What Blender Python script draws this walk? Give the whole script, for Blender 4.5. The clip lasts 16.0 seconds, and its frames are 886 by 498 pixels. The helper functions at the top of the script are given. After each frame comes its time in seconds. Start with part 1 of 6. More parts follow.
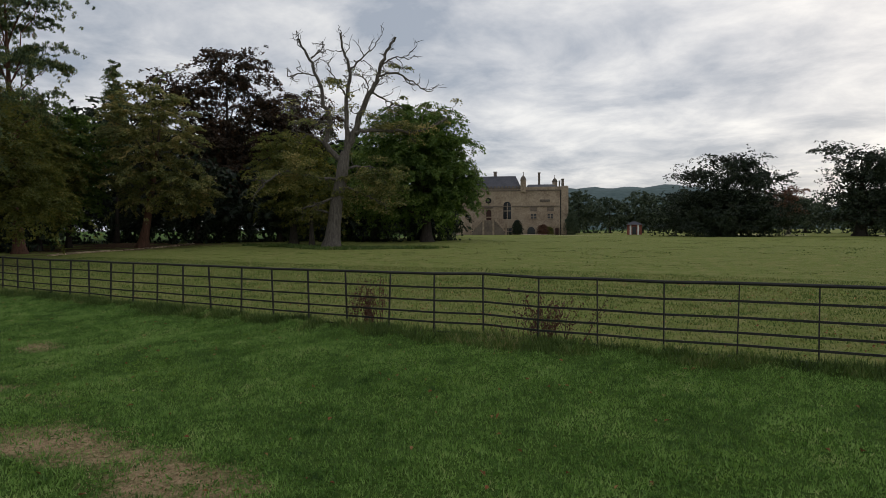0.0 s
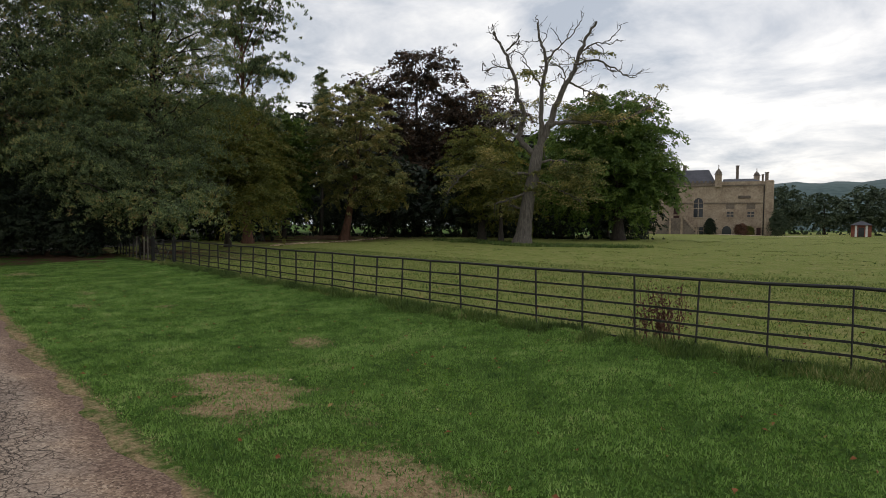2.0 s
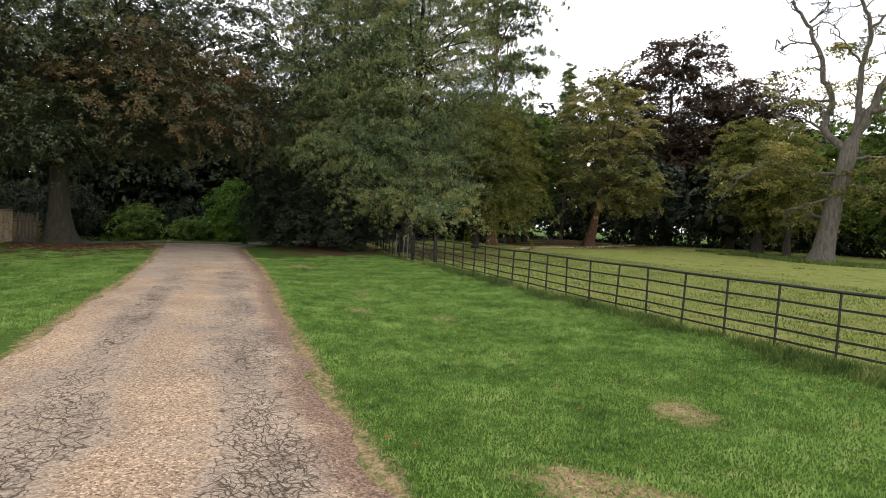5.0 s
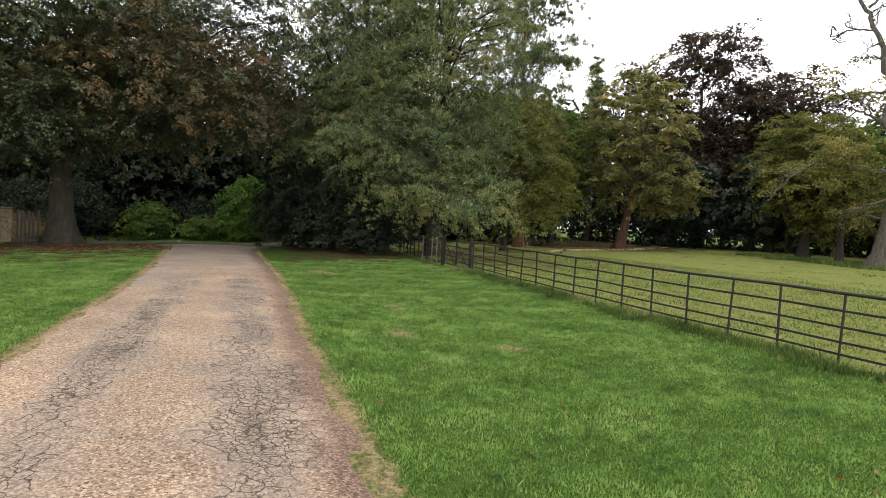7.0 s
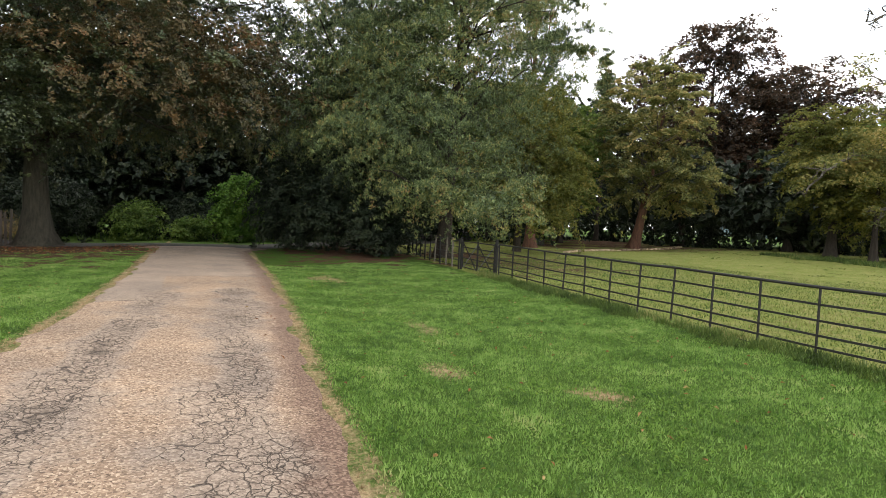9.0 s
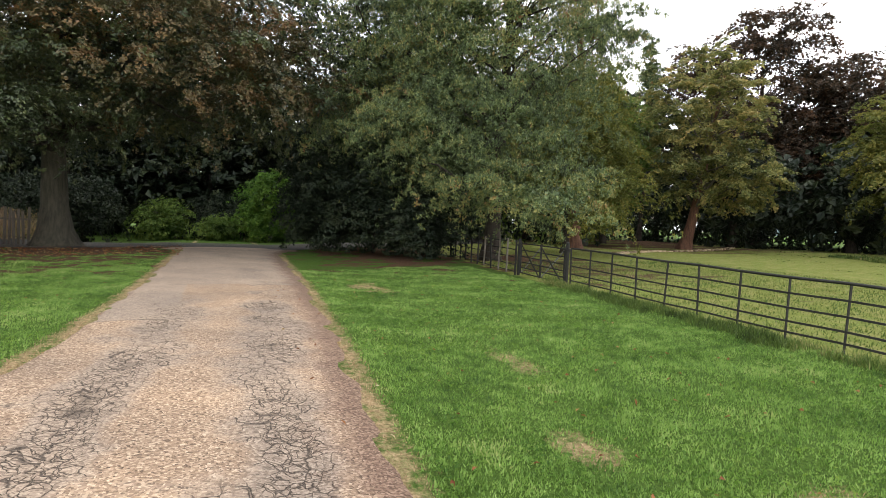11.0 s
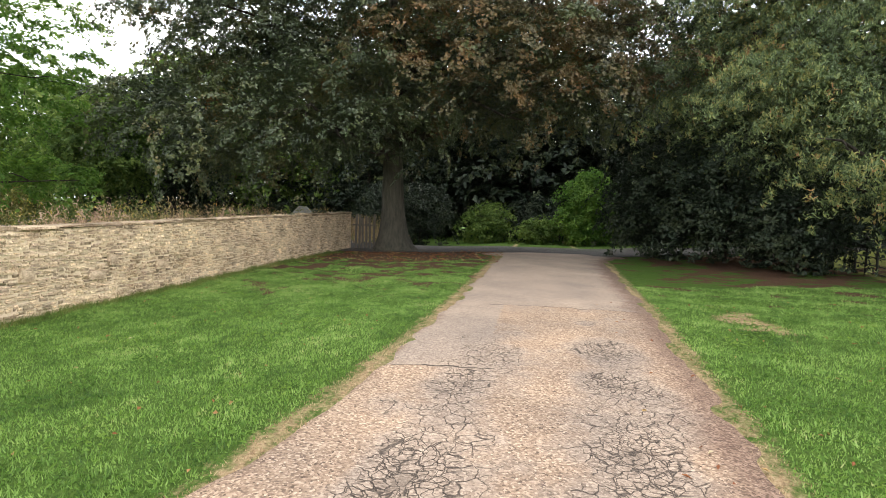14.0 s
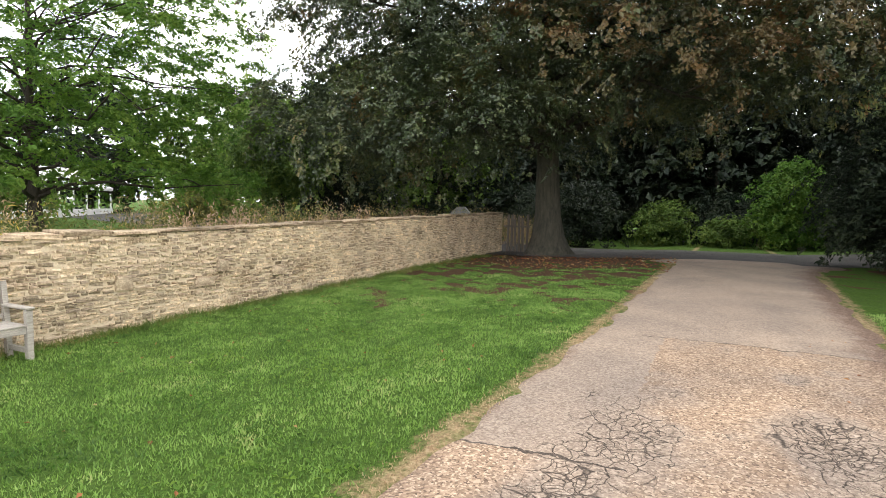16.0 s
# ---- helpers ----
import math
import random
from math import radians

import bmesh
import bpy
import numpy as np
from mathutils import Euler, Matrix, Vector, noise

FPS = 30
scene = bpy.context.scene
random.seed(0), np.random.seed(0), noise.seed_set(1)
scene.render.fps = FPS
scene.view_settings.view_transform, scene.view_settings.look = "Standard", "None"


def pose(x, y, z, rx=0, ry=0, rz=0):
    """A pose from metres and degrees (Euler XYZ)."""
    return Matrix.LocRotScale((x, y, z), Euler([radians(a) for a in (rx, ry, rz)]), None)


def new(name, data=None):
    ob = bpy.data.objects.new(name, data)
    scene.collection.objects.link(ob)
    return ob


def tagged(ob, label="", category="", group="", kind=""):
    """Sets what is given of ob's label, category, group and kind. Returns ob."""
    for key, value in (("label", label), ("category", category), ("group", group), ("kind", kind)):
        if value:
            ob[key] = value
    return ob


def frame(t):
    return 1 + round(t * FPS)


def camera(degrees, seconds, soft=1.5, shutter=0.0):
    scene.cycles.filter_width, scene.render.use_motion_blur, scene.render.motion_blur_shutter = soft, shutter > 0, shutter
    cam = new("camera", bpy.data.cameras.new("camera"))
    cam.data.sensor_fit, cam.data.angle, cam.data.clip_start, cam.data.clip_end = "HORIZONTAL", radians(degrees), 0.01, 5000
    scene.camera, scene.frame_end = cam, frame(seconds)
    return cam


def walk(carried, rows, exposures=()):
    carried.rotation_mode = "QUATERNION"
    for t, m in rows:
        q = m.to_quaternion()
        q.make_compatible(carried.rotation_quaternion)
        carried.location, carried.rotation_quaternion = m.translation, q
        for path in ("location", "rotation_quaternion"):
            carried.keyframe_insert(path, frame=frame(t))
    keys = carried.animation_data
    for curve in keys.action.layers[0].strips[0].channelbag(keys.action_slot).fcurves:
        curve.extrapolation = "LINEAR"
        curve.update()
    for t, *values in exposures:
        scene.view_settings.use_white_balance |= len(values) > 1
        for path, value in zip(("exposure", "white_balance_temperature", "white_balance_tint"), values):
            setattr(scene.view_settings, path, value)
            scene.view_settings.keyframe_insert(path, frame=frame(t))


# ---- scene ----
cam = camera(75.2, 16.0, soft=0.6)
METRES, EYE, TURN = 18.4, 1.653, 26.5
ROWS = [
    (0.0, 0.0, 0.0, 0.0, -0.01, -1.86, 0.22),
    (0.5, -0.0249, 0.0164, 0.0001, 3.52, -1.66, 0.22),
    (1.0, -0.0511, 0.0321, 0.0002, 8.99, -1.7, -0.05),
    (1.5, -0.0775, 0.0486, -0.0002, 14.95, -2.09, -0.21),
    (2.0, -0.1047, 0.0657, -0.0015, 16.58, -2.25, -0.66),
    (2.5, -0.1308, 0.0843, -0.0026, 18.79, -2.37, -1.11),
    (3.0, -0.1563, 0.1007, -0.0028, 24.22, -2.46, -1.83),
    (3.5, -0.1802, 0.1189, -0.0036, 30.19, -2.67, -2.35),
    (4.0, -0.2053, 0.1373, -0.0043, 35.35, -2.51, -2.49),
    (4.5, -0.2312, 0.1527, -0.0042, 37.56, -2.48, -2.59),
    (7.0, -0.3691, 0.2379, -0.0047, 39.79, -2.59, -2.98),
    (7.5, -0.3967, 0.255, -0.0048, 39.59, -2.59, -2.97),
    (8.0, -0.4242, 0.2735, -0.0063, 39.31, -2.65, -2.84),
    (10.5, -0.5629, 0.3559, -0.0068, 40.02, -2.77, -2.63),
    (11.0, -0.5922, 0.3704, -0.0075, 41.72, -2.92, -2.85),
    (11.5, -0.6191, 0.3848, -0.0074, 43.84, -3.17, -2.84),
    (12.0, -0.6465, 0.3995, -0.0077, 48.11, -3.06, -2.79),
    (12.5, -0.6733, 0.4122, -0.0081, 55.18, -3.03, -2.58),
    (13.0, -0.7005, 0.424, -0.0079, 61.79, -3.22, -2.29),
    (13.5, -0.7273, 0.4358, -0.0077, 67.17, -3.74, -2.02),
    (14.0, -0.7536, 0.449, -0.0072, 72.31, -4.03, -1.56),
    (14.5, -0.7795, 0.4619, -0.0061, 77.97, -4.33, -1.16),
    (15.0, -0.8048, 0.4778, -0.0058, 83.44, -4.57, -0.8),
    (15.5, -0.832, 0.4929, -0.0063, 87.32, -4.68, -0.59),
    (16.0, -0.8581, 0.5091, -0.0069, 89.21, -4.4, -0.92),
]
EXPOSURES = [(0.0, 0.12, 6500, 10), (1.5, 0.3, 6600, 10), (2.5, 0.8, 6750, 10), (3.5, 1.32, 6950, 10), (4.5, 1.58, 7000, 10), (7.0, 1.8, 6950, 10), (11.0, 2.05, 6850, 10), (12.5, 2.22, 6800, 10), (14.0, 2.36, 6750, 10), (16.0, 2.3, 6750, 10)]
walk(cam, [(t, pose(0, 0, EYE, 0, 0, TURN) @ pose(METRES * x, METRES * y, METRES * z, 90 + pitch, roll, yaw)) for t, x, y, z, yaw, pitch, roll in ROWS], EXPOSURES)

# ---- sky and sun: a morning with broken high cloud, the sun low behind it over the field ----
world = bpy.data.worlds.new("overcast_sky")
scene.world = world
world.use_nodes = True
SUN_UP, SUN_YAW = 28.0, -18.0          # degrees above the horizon; yaw from +y, to the left


def build_sky():
    nt = world.node_tree
    nd, ln = nt.nodes, nt.links
    nd.clear()
    out = nd.new("ShaderNodeOutputWorld")
    bg = nd.new("ShaderNodeBackground")
    bg.inputs["Strength"].default_value = 0.8
    sky = nd.new("ShaderNodeTexSky")
    sky.sky_type, sky.sun_disc = "NISHITA", False
    sky.sun_elevation, sky.sun_rotation = radians(SUN_UP), radians(-SUN_YAW)
    sky.dust_density = 2.0
    skys = nd.new("ShaderNodeMix")
    skys.data_type, skys.blend_type = "RGBA", "MULTIPLY"
    skys.inputs[0].default_value = 1.0
    skys.inputs[7].default_value = (0.10, 0.10, 0.10, 1)
    ln.new(sky.outputs[0], skys.inputs[6])
    co = nd.new("ShaderNodeTexCoord")
    sep = nd.new("ShaderNodeSeparateXYZ")
    ln.new(co.outputs["Generated"], sep.inputs[0])
    zz = nd.new("ShaderNodeMath"); zz.operation = "MAXIMUM"; zz.inputs[1].default_value = 0.0
    ln.new(sep.outputs[2], zz.inputs[0])
    za = nd.new("ShaderNodeMath"); za.operation = "ADD"; za.inputs[1].default_value = 0.16
    ln.new(zz.outputs[0], za.inputs[0])
    div = nd.new("ShaderNodeVectorMath"); div.operation = "DIVIDE"
    cmb = nd.new("ShaderNodeCombineXYZ")
    for i in range(3):
        ln.new(za.outputs[0], cmb.inputs[i])
    ln.new(co.outputs["Generated"], div.inputs[0])
    ln.new(cmb.outputs[0], div.inputs[1])
    n1 = nd.new("ShaderNodeTexNoise")
    n1.inputs["Scale"].default_value, n1.inputs["Detail"].default_value, n1.inputs["Roughness"].default_value = 2.1, 9.0, 0.58
    n1.inputs["Distortion"].default_value = 0.25
    ln.new(div.outputs[0], n1.inputs["Vector"])
    ramp = nd.new("ShaderNodeValToRGB")
    e = ramp.color_ramp.elements
    e[0].position, e[0].color = 0.34, (0.44, 0.49, 0.57, 1)
    e[1].position, e[1].color = 0.68, (1.05, 1.04, 1.02, 1)
    m = e.new(0.50); m.color = (0.72, 0.74, 0.78, 1)
    ln.new(n1.outputs[0], ramp.inputs[0])
    cov = nd.new("ShaderNodeMix"); cov.data_type = "RGBA"
    cov.inputs[0].default_value = 0.88
    ln.new(skys.outputs[2], cov.inputs[6])
    ln.new(ramp.outputs[0], cov.inputs[7])
    ln.new(cov.outputs[2], bg.inputs["Color"])
    ln.new(bg.outputs[0], out.inputs[0])


build_sky()
sun = new("sun", bpy.data.lights.new("sun", "SUN"))
sun.data.energy, sun.data.angle, sun.data.color = 5.0, radians(30), (1.0, 0.89, 0.73)
sun.matrix_world = pose(0, 0, 30, 0, 0, SUN_YAW) @ pose(0, 0, 0, 90 + SUN_UP, 0, 180)


# ---- materials ----
def material(name, dark, light, scale=4.0, rough=0.85, bump=0.3, fine=60.0, metallic=0.0, island=False, objrand=False, spread=0.25, spec=0.3, streak=None, stain=None):
    """Two-scale mottled surface: broad stains, fine grain, bump."""
    m = bpy.data.materials.new(name)
    m.use_nodes = True
    nt = m.node_tree
    nd, ln = nt.nodes, nt.links
    b = nd["Principled BSDF"]
    b.inputs["Roughness"].default_value, b.inputs["Metallic"].default_value = rough, metallic
    b.inputs["Specular IOR Level"].default_value = spec
    co = nd.new("ShaderNodeTexCoord")
    src_v = co.outputs["Object"]
    if streak:
        mp = nd.new("ShaderNodeMapping")
        mp.inputs["Scale"].default_value = streak
        ln.new(src_v, mp.inputs[0])
        src_v = mp.outputs[0]
    a = nd.new("ShaderNodeTexNoise"); a.inputs["Scale"].default_value = scale; a.inputs["Detail"].default_value = 5
    f = nd.new("ShaderNodeTexNoise"); f.inputs["Scale"].default_value = fine; f.inputs["Detail"].default_value = 3
    ln.new(src_v, a.inputs["Vector"]); ln.new(src_v, f.inputs["Vector"])
    add = nd.new("ShaderNodeMath"); add.operation = "MULTIPLY_ADD"; add.inputs[1].default_value = 0.5
    ln.new(f.outputs[0], add.inputs[0]); 
    half = nd.new("ShaderNodeMath"); half.operation = "MULTIPLY"; half.inputs[1].default_value = 0.5
    ln.new(a.outputs[0], half.inputs[0]); ln.new(half.outputs[0], add.inputs[2])
    r = nd.new("ShaderNodeValToRGB")
    r.color_ramp.elements[0].position, r.color_ramp.elements[0].color = 0.36, (*dark, 1)
    r.color_ramp.elements[1].position, r.color_ramp.elements[1].color = 0.64, (*light, 1)
    ln.new(add.outputs[0], r.inputs[0])
    last = r.outputs[0]
    if island or objrand:
        hs = nd.new("ShaderNodeHueSaturation")
        src = nd.new("ShaderNodeNewGeometry").outputs["Random Per Island"] if island else nd.new("ShaderNodeObjectInfo").outputs["Random"]
        mr = nd.new("ShaderNodeMapRange")
        mr.inputs["To Min"].default_value, mr.inputs["To Max"].default_value = 1 - spread * 1.6, 1 + spread * 1.6
        ln.new(src, mr.inputs[0]); ln.new(mr.outputs[0], hs.inputs["Value"])
        ln.new(last, hs.inputs["Color"])
        last = hs.outputs[0]
    if stain:
        # broad blotches of lichen and grime
        ge = nd.new("ShaderNodeNewGeometry")
        bl = nd.new("ShaderNodeTexNoise"); bl.inputs["Scale"].default_value = 0.75; bl.inputs["Detail"].default_value = 6; bl.inputs["Roughness"].default_value = 0.7
        ln.new(ge.outputs["Position"], bl.inputs["Vector"])
        br = nd.new("ShaderNodeMapRange"); br.inputs[1].default_value, br.inputs[2].default_value = 0.47, 0.6
        br.inputs[4].default_value = 0.62
        ln.new(bl.outputs[0], br.inputs[0])
        mu = nd.new("ShaderNodeMix"); mu.data_type, mu.blend_type = "RGBA", "MULTIPLY"
        mu.inputs[7].default_value = (*stain, 1)
        ln.new(br.outputs[0], mu.inputs[0]); ln.new(last, mu.inputs[6])
        last = mu.outputs[2]
    ln.new(last, b.inputs["Base Color"])
    if bump:
        bp = nd.new("ShaderNodeBump"); bp.inputs["Strength"].default_value = bump; bp.inputs["Distance"].default_value = 0.02
        ln.new(add.outputs[0], bp.inputs["Height"]); ln.new(bp.outputs[0], b.inputs["Normal"])
    return m


def foliage(name, stops, rough=0.42, through_light=0.3, patch=0.35, boughs=1.4, spec=0.2, each=0.52):
    """Leaves: colour from leaf to leaf and from bough to bough, partly translucent."""
    m = bpy.data.materials.new(name)
    m.use_nodes = True
    nt = m.node_tree
    nd, ln = nt.nodes, nt.links
    b, out = nd["Principled BSDF"], nd["Material Output"]
    b.inputs["Roughness"].default_value = rough
    b.inputs["Specular IOR Level"].default_value = spec
    geo = nd.new("ShaderNodeNewGeometry")
    co = nd.new("ShaderNodeTexCoord")
    n = nd.new("ShaderNodeTexNoise"); n.inputs["Scale"].default_value = patch; n.inputs["Detail"].default_value = 3
    ln.new(co.outputs["Object"], n.inputs["Vector"])
    mx = nd.new("ShaderNodeMath"); mx.operation = "MULTIPLY_ADD"; mx.inputs[1].default_value = each
    ln.new(geo.outputs["Random Per Island"], mx.inputs[0])
    sc = nd.new("ShaderNodeMath"); sc.operation = "MULTIPLY_ADD"; sc.inputs[1].default_value = 2.7; sc.inputs[2].default_value = -0.85 - 0.5 * each
    n2 = nd.new("ShaderNodeTexNoise"); n2.inputs["Scale"].default_value = boughs; n2.inputs["Detail"].default_value = 2
    ln.new(co.outputs["Object"], n2.inputs["Vector"])
    both = nd.new("ShaderNodeMix"); both.data_type = "FLOAT"; both.inputs[0].default_value = 0.5
    ln.new(n.outputs[0], both.inputs[2]); ln.new(n2.outputs[0], both.inputs[3])
    ln.new(both.outputs[0], sc.inputs[0]); ln.new(sc.outputs[0], mx.inputs[2])
    r = nd.new("ShaderNodeValToRGB")
    e = r.color_ramp.elements
    while len(e) < len(stops):
        e.new(0.5)
    for i, (p, c) in enumerate(stops):
        e[i].position, e[i].color = p, (*c, 1)
    ln.new(mx.outputs[0], r.inputs[0])
    ln.new(r.outputs[0], b.inputs["Base Color"])
    tr = nd.new("ShaderNodeBsdfTranslucent")
    ln.new(r.outputs[0], tr.inputs["Color"])
    mix = nd.new("ShaderNodeMixShader"); mix.inputs[0].default_value = through_light
    ln.new(b.outputs[0], mix.inputs[1]); ln.new(tr.outputs[0], mix.inputs[2]); ln.new(mix.outputs[0], out.inputs[0])
    return m


IRON = material("painted_iron", (0.012, 0.012, 0.012), (0.03, 0.028, 0.025), 6, 0.6, 0.2, 90, 0.0)
GALV = material("weathered_grey_steel", (0.16, 0.16, 0.15), (0.32, 0.31, 0.29), 5, 0.6, 0.2, 70, 0.3)
BARK = material("grey_bark", (0.06, 0.05, 0.04), (0.17, 0.15, 0.12), 2, 0.95, 1.0, 18, streak=(6, 6, 1))
BARK_RED = material("red_pine_bark", (0.07, 0.036, 0.025), (0.20, 0.10, 0.066), 2, 0.95, 1.0, 18, streak=(6, 6, 1))
BARK_DARK = material("dark_bark", (0.025, 0.02, 0.017), (0.075, 0.062, 0.05), 2, 0.95, 1.0, 18, streak=(6, 6, 1))
BARK_BEECH = material("mossy_beech_bark", (0.04, 0.038, 0.03), (0.115, 0.105, 0.078), 2, 0.95, 1.0, 18, streak=(5, 5, 1))
BARK_DEAD = material("bleached_dead_wood", (0.055, 0.047, 0.04), (0.19, 0.165, 0.14), 2, 0.9, 0.8, 20, streak=(6, 6, 1))
WOOD_OLD = material("silvered_teak", (0.30, 0.27, 0.23), (0.58, 0.53, 0.47), 5, 0.85, 0.4, 40, streak=(1, 14, 14))
WOOD_POST = material("grey_wooden_boards", (0.10, 0.085, 0.07), (0.24, 0.21, 0.18), 4, 0.9, 0.6, 30, streak=(10, 10, 1))
MORTAR = material("lime_mortar", (0.58, 0.465, 0.325), (0.82, 0.69, 0.515), 3, 0.95, 0.6, 40)
STONE = material("rubble_limestone", (0.26, 0.18, 0.108), (0.92, 0.75, 0.53), 2.2, 0.92, 0.9, 26, objrand=True, spread=0.22, stain=(0.56, 0.54, 0.58))
COPING = material("lichened_coping_stone", (0.15, 0.10, 0.06), (0.56, 0.44, 0.30), 5, 0.95, 0.9, 30, objrand=True, spread=0.25, stain=(0.6, 0.56, 0.52))
STONE_I = material("rubble_limestone_far", (0.26, 0.18, 0.108), (0.92, 0.75, 0.53), 2.2, 0.92, 0.9, 26, island=True, spread=0.22, stain=(0.56, 0.54, 0.58))
ASHLAR = material("dressed_limestone", (0.24, 0.18, 0.13), (0.43, 0.345, 0.255), 0.35, 0.9, 0.2, 3.0, stain=(0.72, 0.68, 0.66))
ASHLAR_D = material("stained_limestone", (0.10, 0.08, 0.066), (0.21, 0.17, 0.135), 0.6, 0.9, 0.2, 5)
SLATE = material("slate_roof", (0.045, 0.045, 0.055), (0.085, 0.085, 0.10), 0.6, 0.7, 0.3, 6)
DARK_DOOR = material("dark_red_door", (0.03, 0.012, 0.010), (0.06, 0.022, 0.018), 2, 0.6, 0.1, 20)
WHITE_PAINT = material("white_paint", (0.66, 0.66, 0.64), (0.82, 0.82, 0.80), 2, 0.6, 0.05, 30)
RED_BRICK = material("red_brick", (0.16, 0.05, 0.035), (0.28, 0.10, 0.07), 1.5, 0.9, 0.2, 12)
BARE = material("trodden_earth", (0.12, 0.07, 0.05), (0.27, 0.18, 0.13), 2.5, 0.95, 0.5, 40)
GLASS_DARK = bpy.data.materials.new("leaded_glass")
GLASS_DARK.use_nodes = True
GLASS_DARK.node_tree.nodes["Principled BSDF"].inputs["Base Color"].default_value = (0.015, 0.017, 0.02, 1)
GLASS_DARK.node_tree.nodes["Principled BSDF"].inputs["Roughness"].default_value = 0.08
LEAF_BEECH = foliage("copper_beech_leaves", [(0.0, (0.024, 0.036, 0.02)), (0.42, (0.062, 0.086, 0.038)), (0.7, (0.115, 0.13, 0.05)), (0.9, (0.17, 0.13, 0.05)), (1.0, (0.24, 0.12, 0.045))], 0.32, 0.2, 0.35, 0.9, 0.5, 0.22)
LEAF_BRONZE = foliage("bronzed_beech_leaves", [(0.0, (0.045, 0.045, 0.024)), (0.35, (0.10, 0.09, 0.042)), (0.65, (0.175, 0.115, 0.05)), (0.88, (0.24, 0.125, 0.055)), (1.0, (0.28, 0.155, 0.065))], 0.4, 0.2, 0.35, 0.9, 0.4, 0.2)
LEAF_TURNING = foliage("turning_leaves", [(0.0, (0.075, 0.088, 0.034)), (0.4, (0.18, 0.20, 0.068)), (0.72, (0.32, 0.29, 0.095)), (1.0, (0.48, 0.37, 0.15))], 0.5, 0.35, 0.3, 1.2)
LEAF_PURPLE = foliage("purple_beech_leaves", [(0.0, (0.022, 0.019, 0.014)), (0.5, (0.055, 0.039, 0.025)), (1.0, (0.125, 0.068, 0.036))], 0.5, 0.4)
LEAF_PINE = foliage("pine_needles", [(0.0, (0.03, 0.038, 0.02)), (0.3, (0.085, 0.12, 0.06)), (0.58, (0.17, 0.225, 0.095)), (0.8, (0.28, 0.29, 0.10)), (0.94, (0.33, 0.27, 0.10)), (1.0, (0.30, 0.17, 0.08))], 0.5, 0.08, 0.3, 1.6)
# dark evergreens; in the wood this near-black also stands in for shade
LEAF_YEW_SHADE = foliage("dark_evergreen_and_shade_leaves", [(0.0, (0.012, 0.02, 0.013)), (0.5, (0.025, 0.038, 0.022)), (1.0, (0.05, 0.062, 0.03))], 0.45, 0.12)
LEAF_GREEN = foliage("green_leaves", [(0.0, (0.05, 0.09, 0.022)), (0.5, (0.12, 0.19, 0.044)), (1.0, (0.22, 0.29, 0.065))], 0.5, 0.42)
LEAF_BRIGHT = foliage("fresh_green_leaves", [(0.0, (0.06, 0.13, 0.025)), (0.5, (0.12, 0.23, 0.04)), (1.0, (0.22, 0.33, 0.06))], 0.5, 0.45)
LEAF_YELLOW = foliage("yellowing_leaves", [(0.0, (0.08, 0.095, 0.022)), (0.4, (0.18, 0.19, 0.04)), (0.75, (0.30, 0.28, 0.055)), (1.0, (0.40, 0.29, 0.07))], 0.5, 0.5)
LEAF_OLIVE = foliage("olive_leaves", [(0.0, (0.065, 0.08, 0.022)), (0.5, (0.15, 0.165, 0.042)), (1.0, (0.28, 0.25, 0.06))], 0.5, 0.45)
LEAF_RUST = foliage("rust_brown_leaves", [(0.0, (0.09, 0.05, 0.035)), (1.0, (0.22, 0.11, 0.07))])
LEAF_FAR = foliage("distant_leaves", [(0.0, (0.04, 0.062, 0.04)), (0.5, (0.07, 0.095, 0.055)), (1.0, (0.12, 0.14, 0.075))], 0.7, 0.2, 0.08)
DRY_STALK = foliage("dry_red_stalks", [(0.0, (0.06, 0.025, 0.02)), (1.0, (0.20, 0.08, 0.06))])
FALLEN = foliage("fallen_leaves", [(0.0, (0.16, 0.05, 0.025)), (0.5, (0.30, 0.12, 0.05)), (0.8, (0.42, 0.28, 0.12)), (1.0, (0.5, 0.42, 0.28))], 0.7, 0.1, 3)
GRASS = foliage("lawn_grass", [(0.0, (0.045, 0.10, 0.02)), (0.35, (0.145, 0.26, 0.052)), (0.7, (0.245, 0.39, 0.092)), (0.94, (0.31, 0.44, 0.125)), (1.0, (0.40, 0.45, 0.17))], 0.5, 0.25, 1.0, 5.0, 0.3)
GRASS_BANK = foliage("rank_bank_grass", [(0.0, (0.035, 0.06, 0.014)), (0.5, (0.09, 0.145, 0.03)), (0.85, (0.17, 0.22, 0.055)), (1.0, (0.34, 0.30, 0.13))], 0.5, 0.25, 0.5, 3.0, 0.3)
GRASS_LONG = foliage("rough_grass", [(0.0, (0.07, 0.12, 0.025)), (0.5, (0.15, 0.20, 0.045)), (0.85, (0.25, 0.25, 0.08)), (1.0, (0.42, 0.36, 0.17))], 0.5, 0.3, 0.5, 3.0, 0.3)
STRAW = foliage("dry_straw_grass", [(0.0, (0.24, 0.15, 0.08)), (0.5, (0.44, 0.31, 0.18)), (1.0, (0.62, 0.49, 0.30))], 0.7, 0.2, 2.0, 6.0, 0.2)
PLUME = foliage("pinkish_plumes", [(0.0, (0.26, 0.17, 0.12)), (0.5, (0.46, 0.32, 0.22)), (1.0, (0.62, 0.48, 0.36))], 0.7, 0.35, 2.0, 6.0, 0.2)
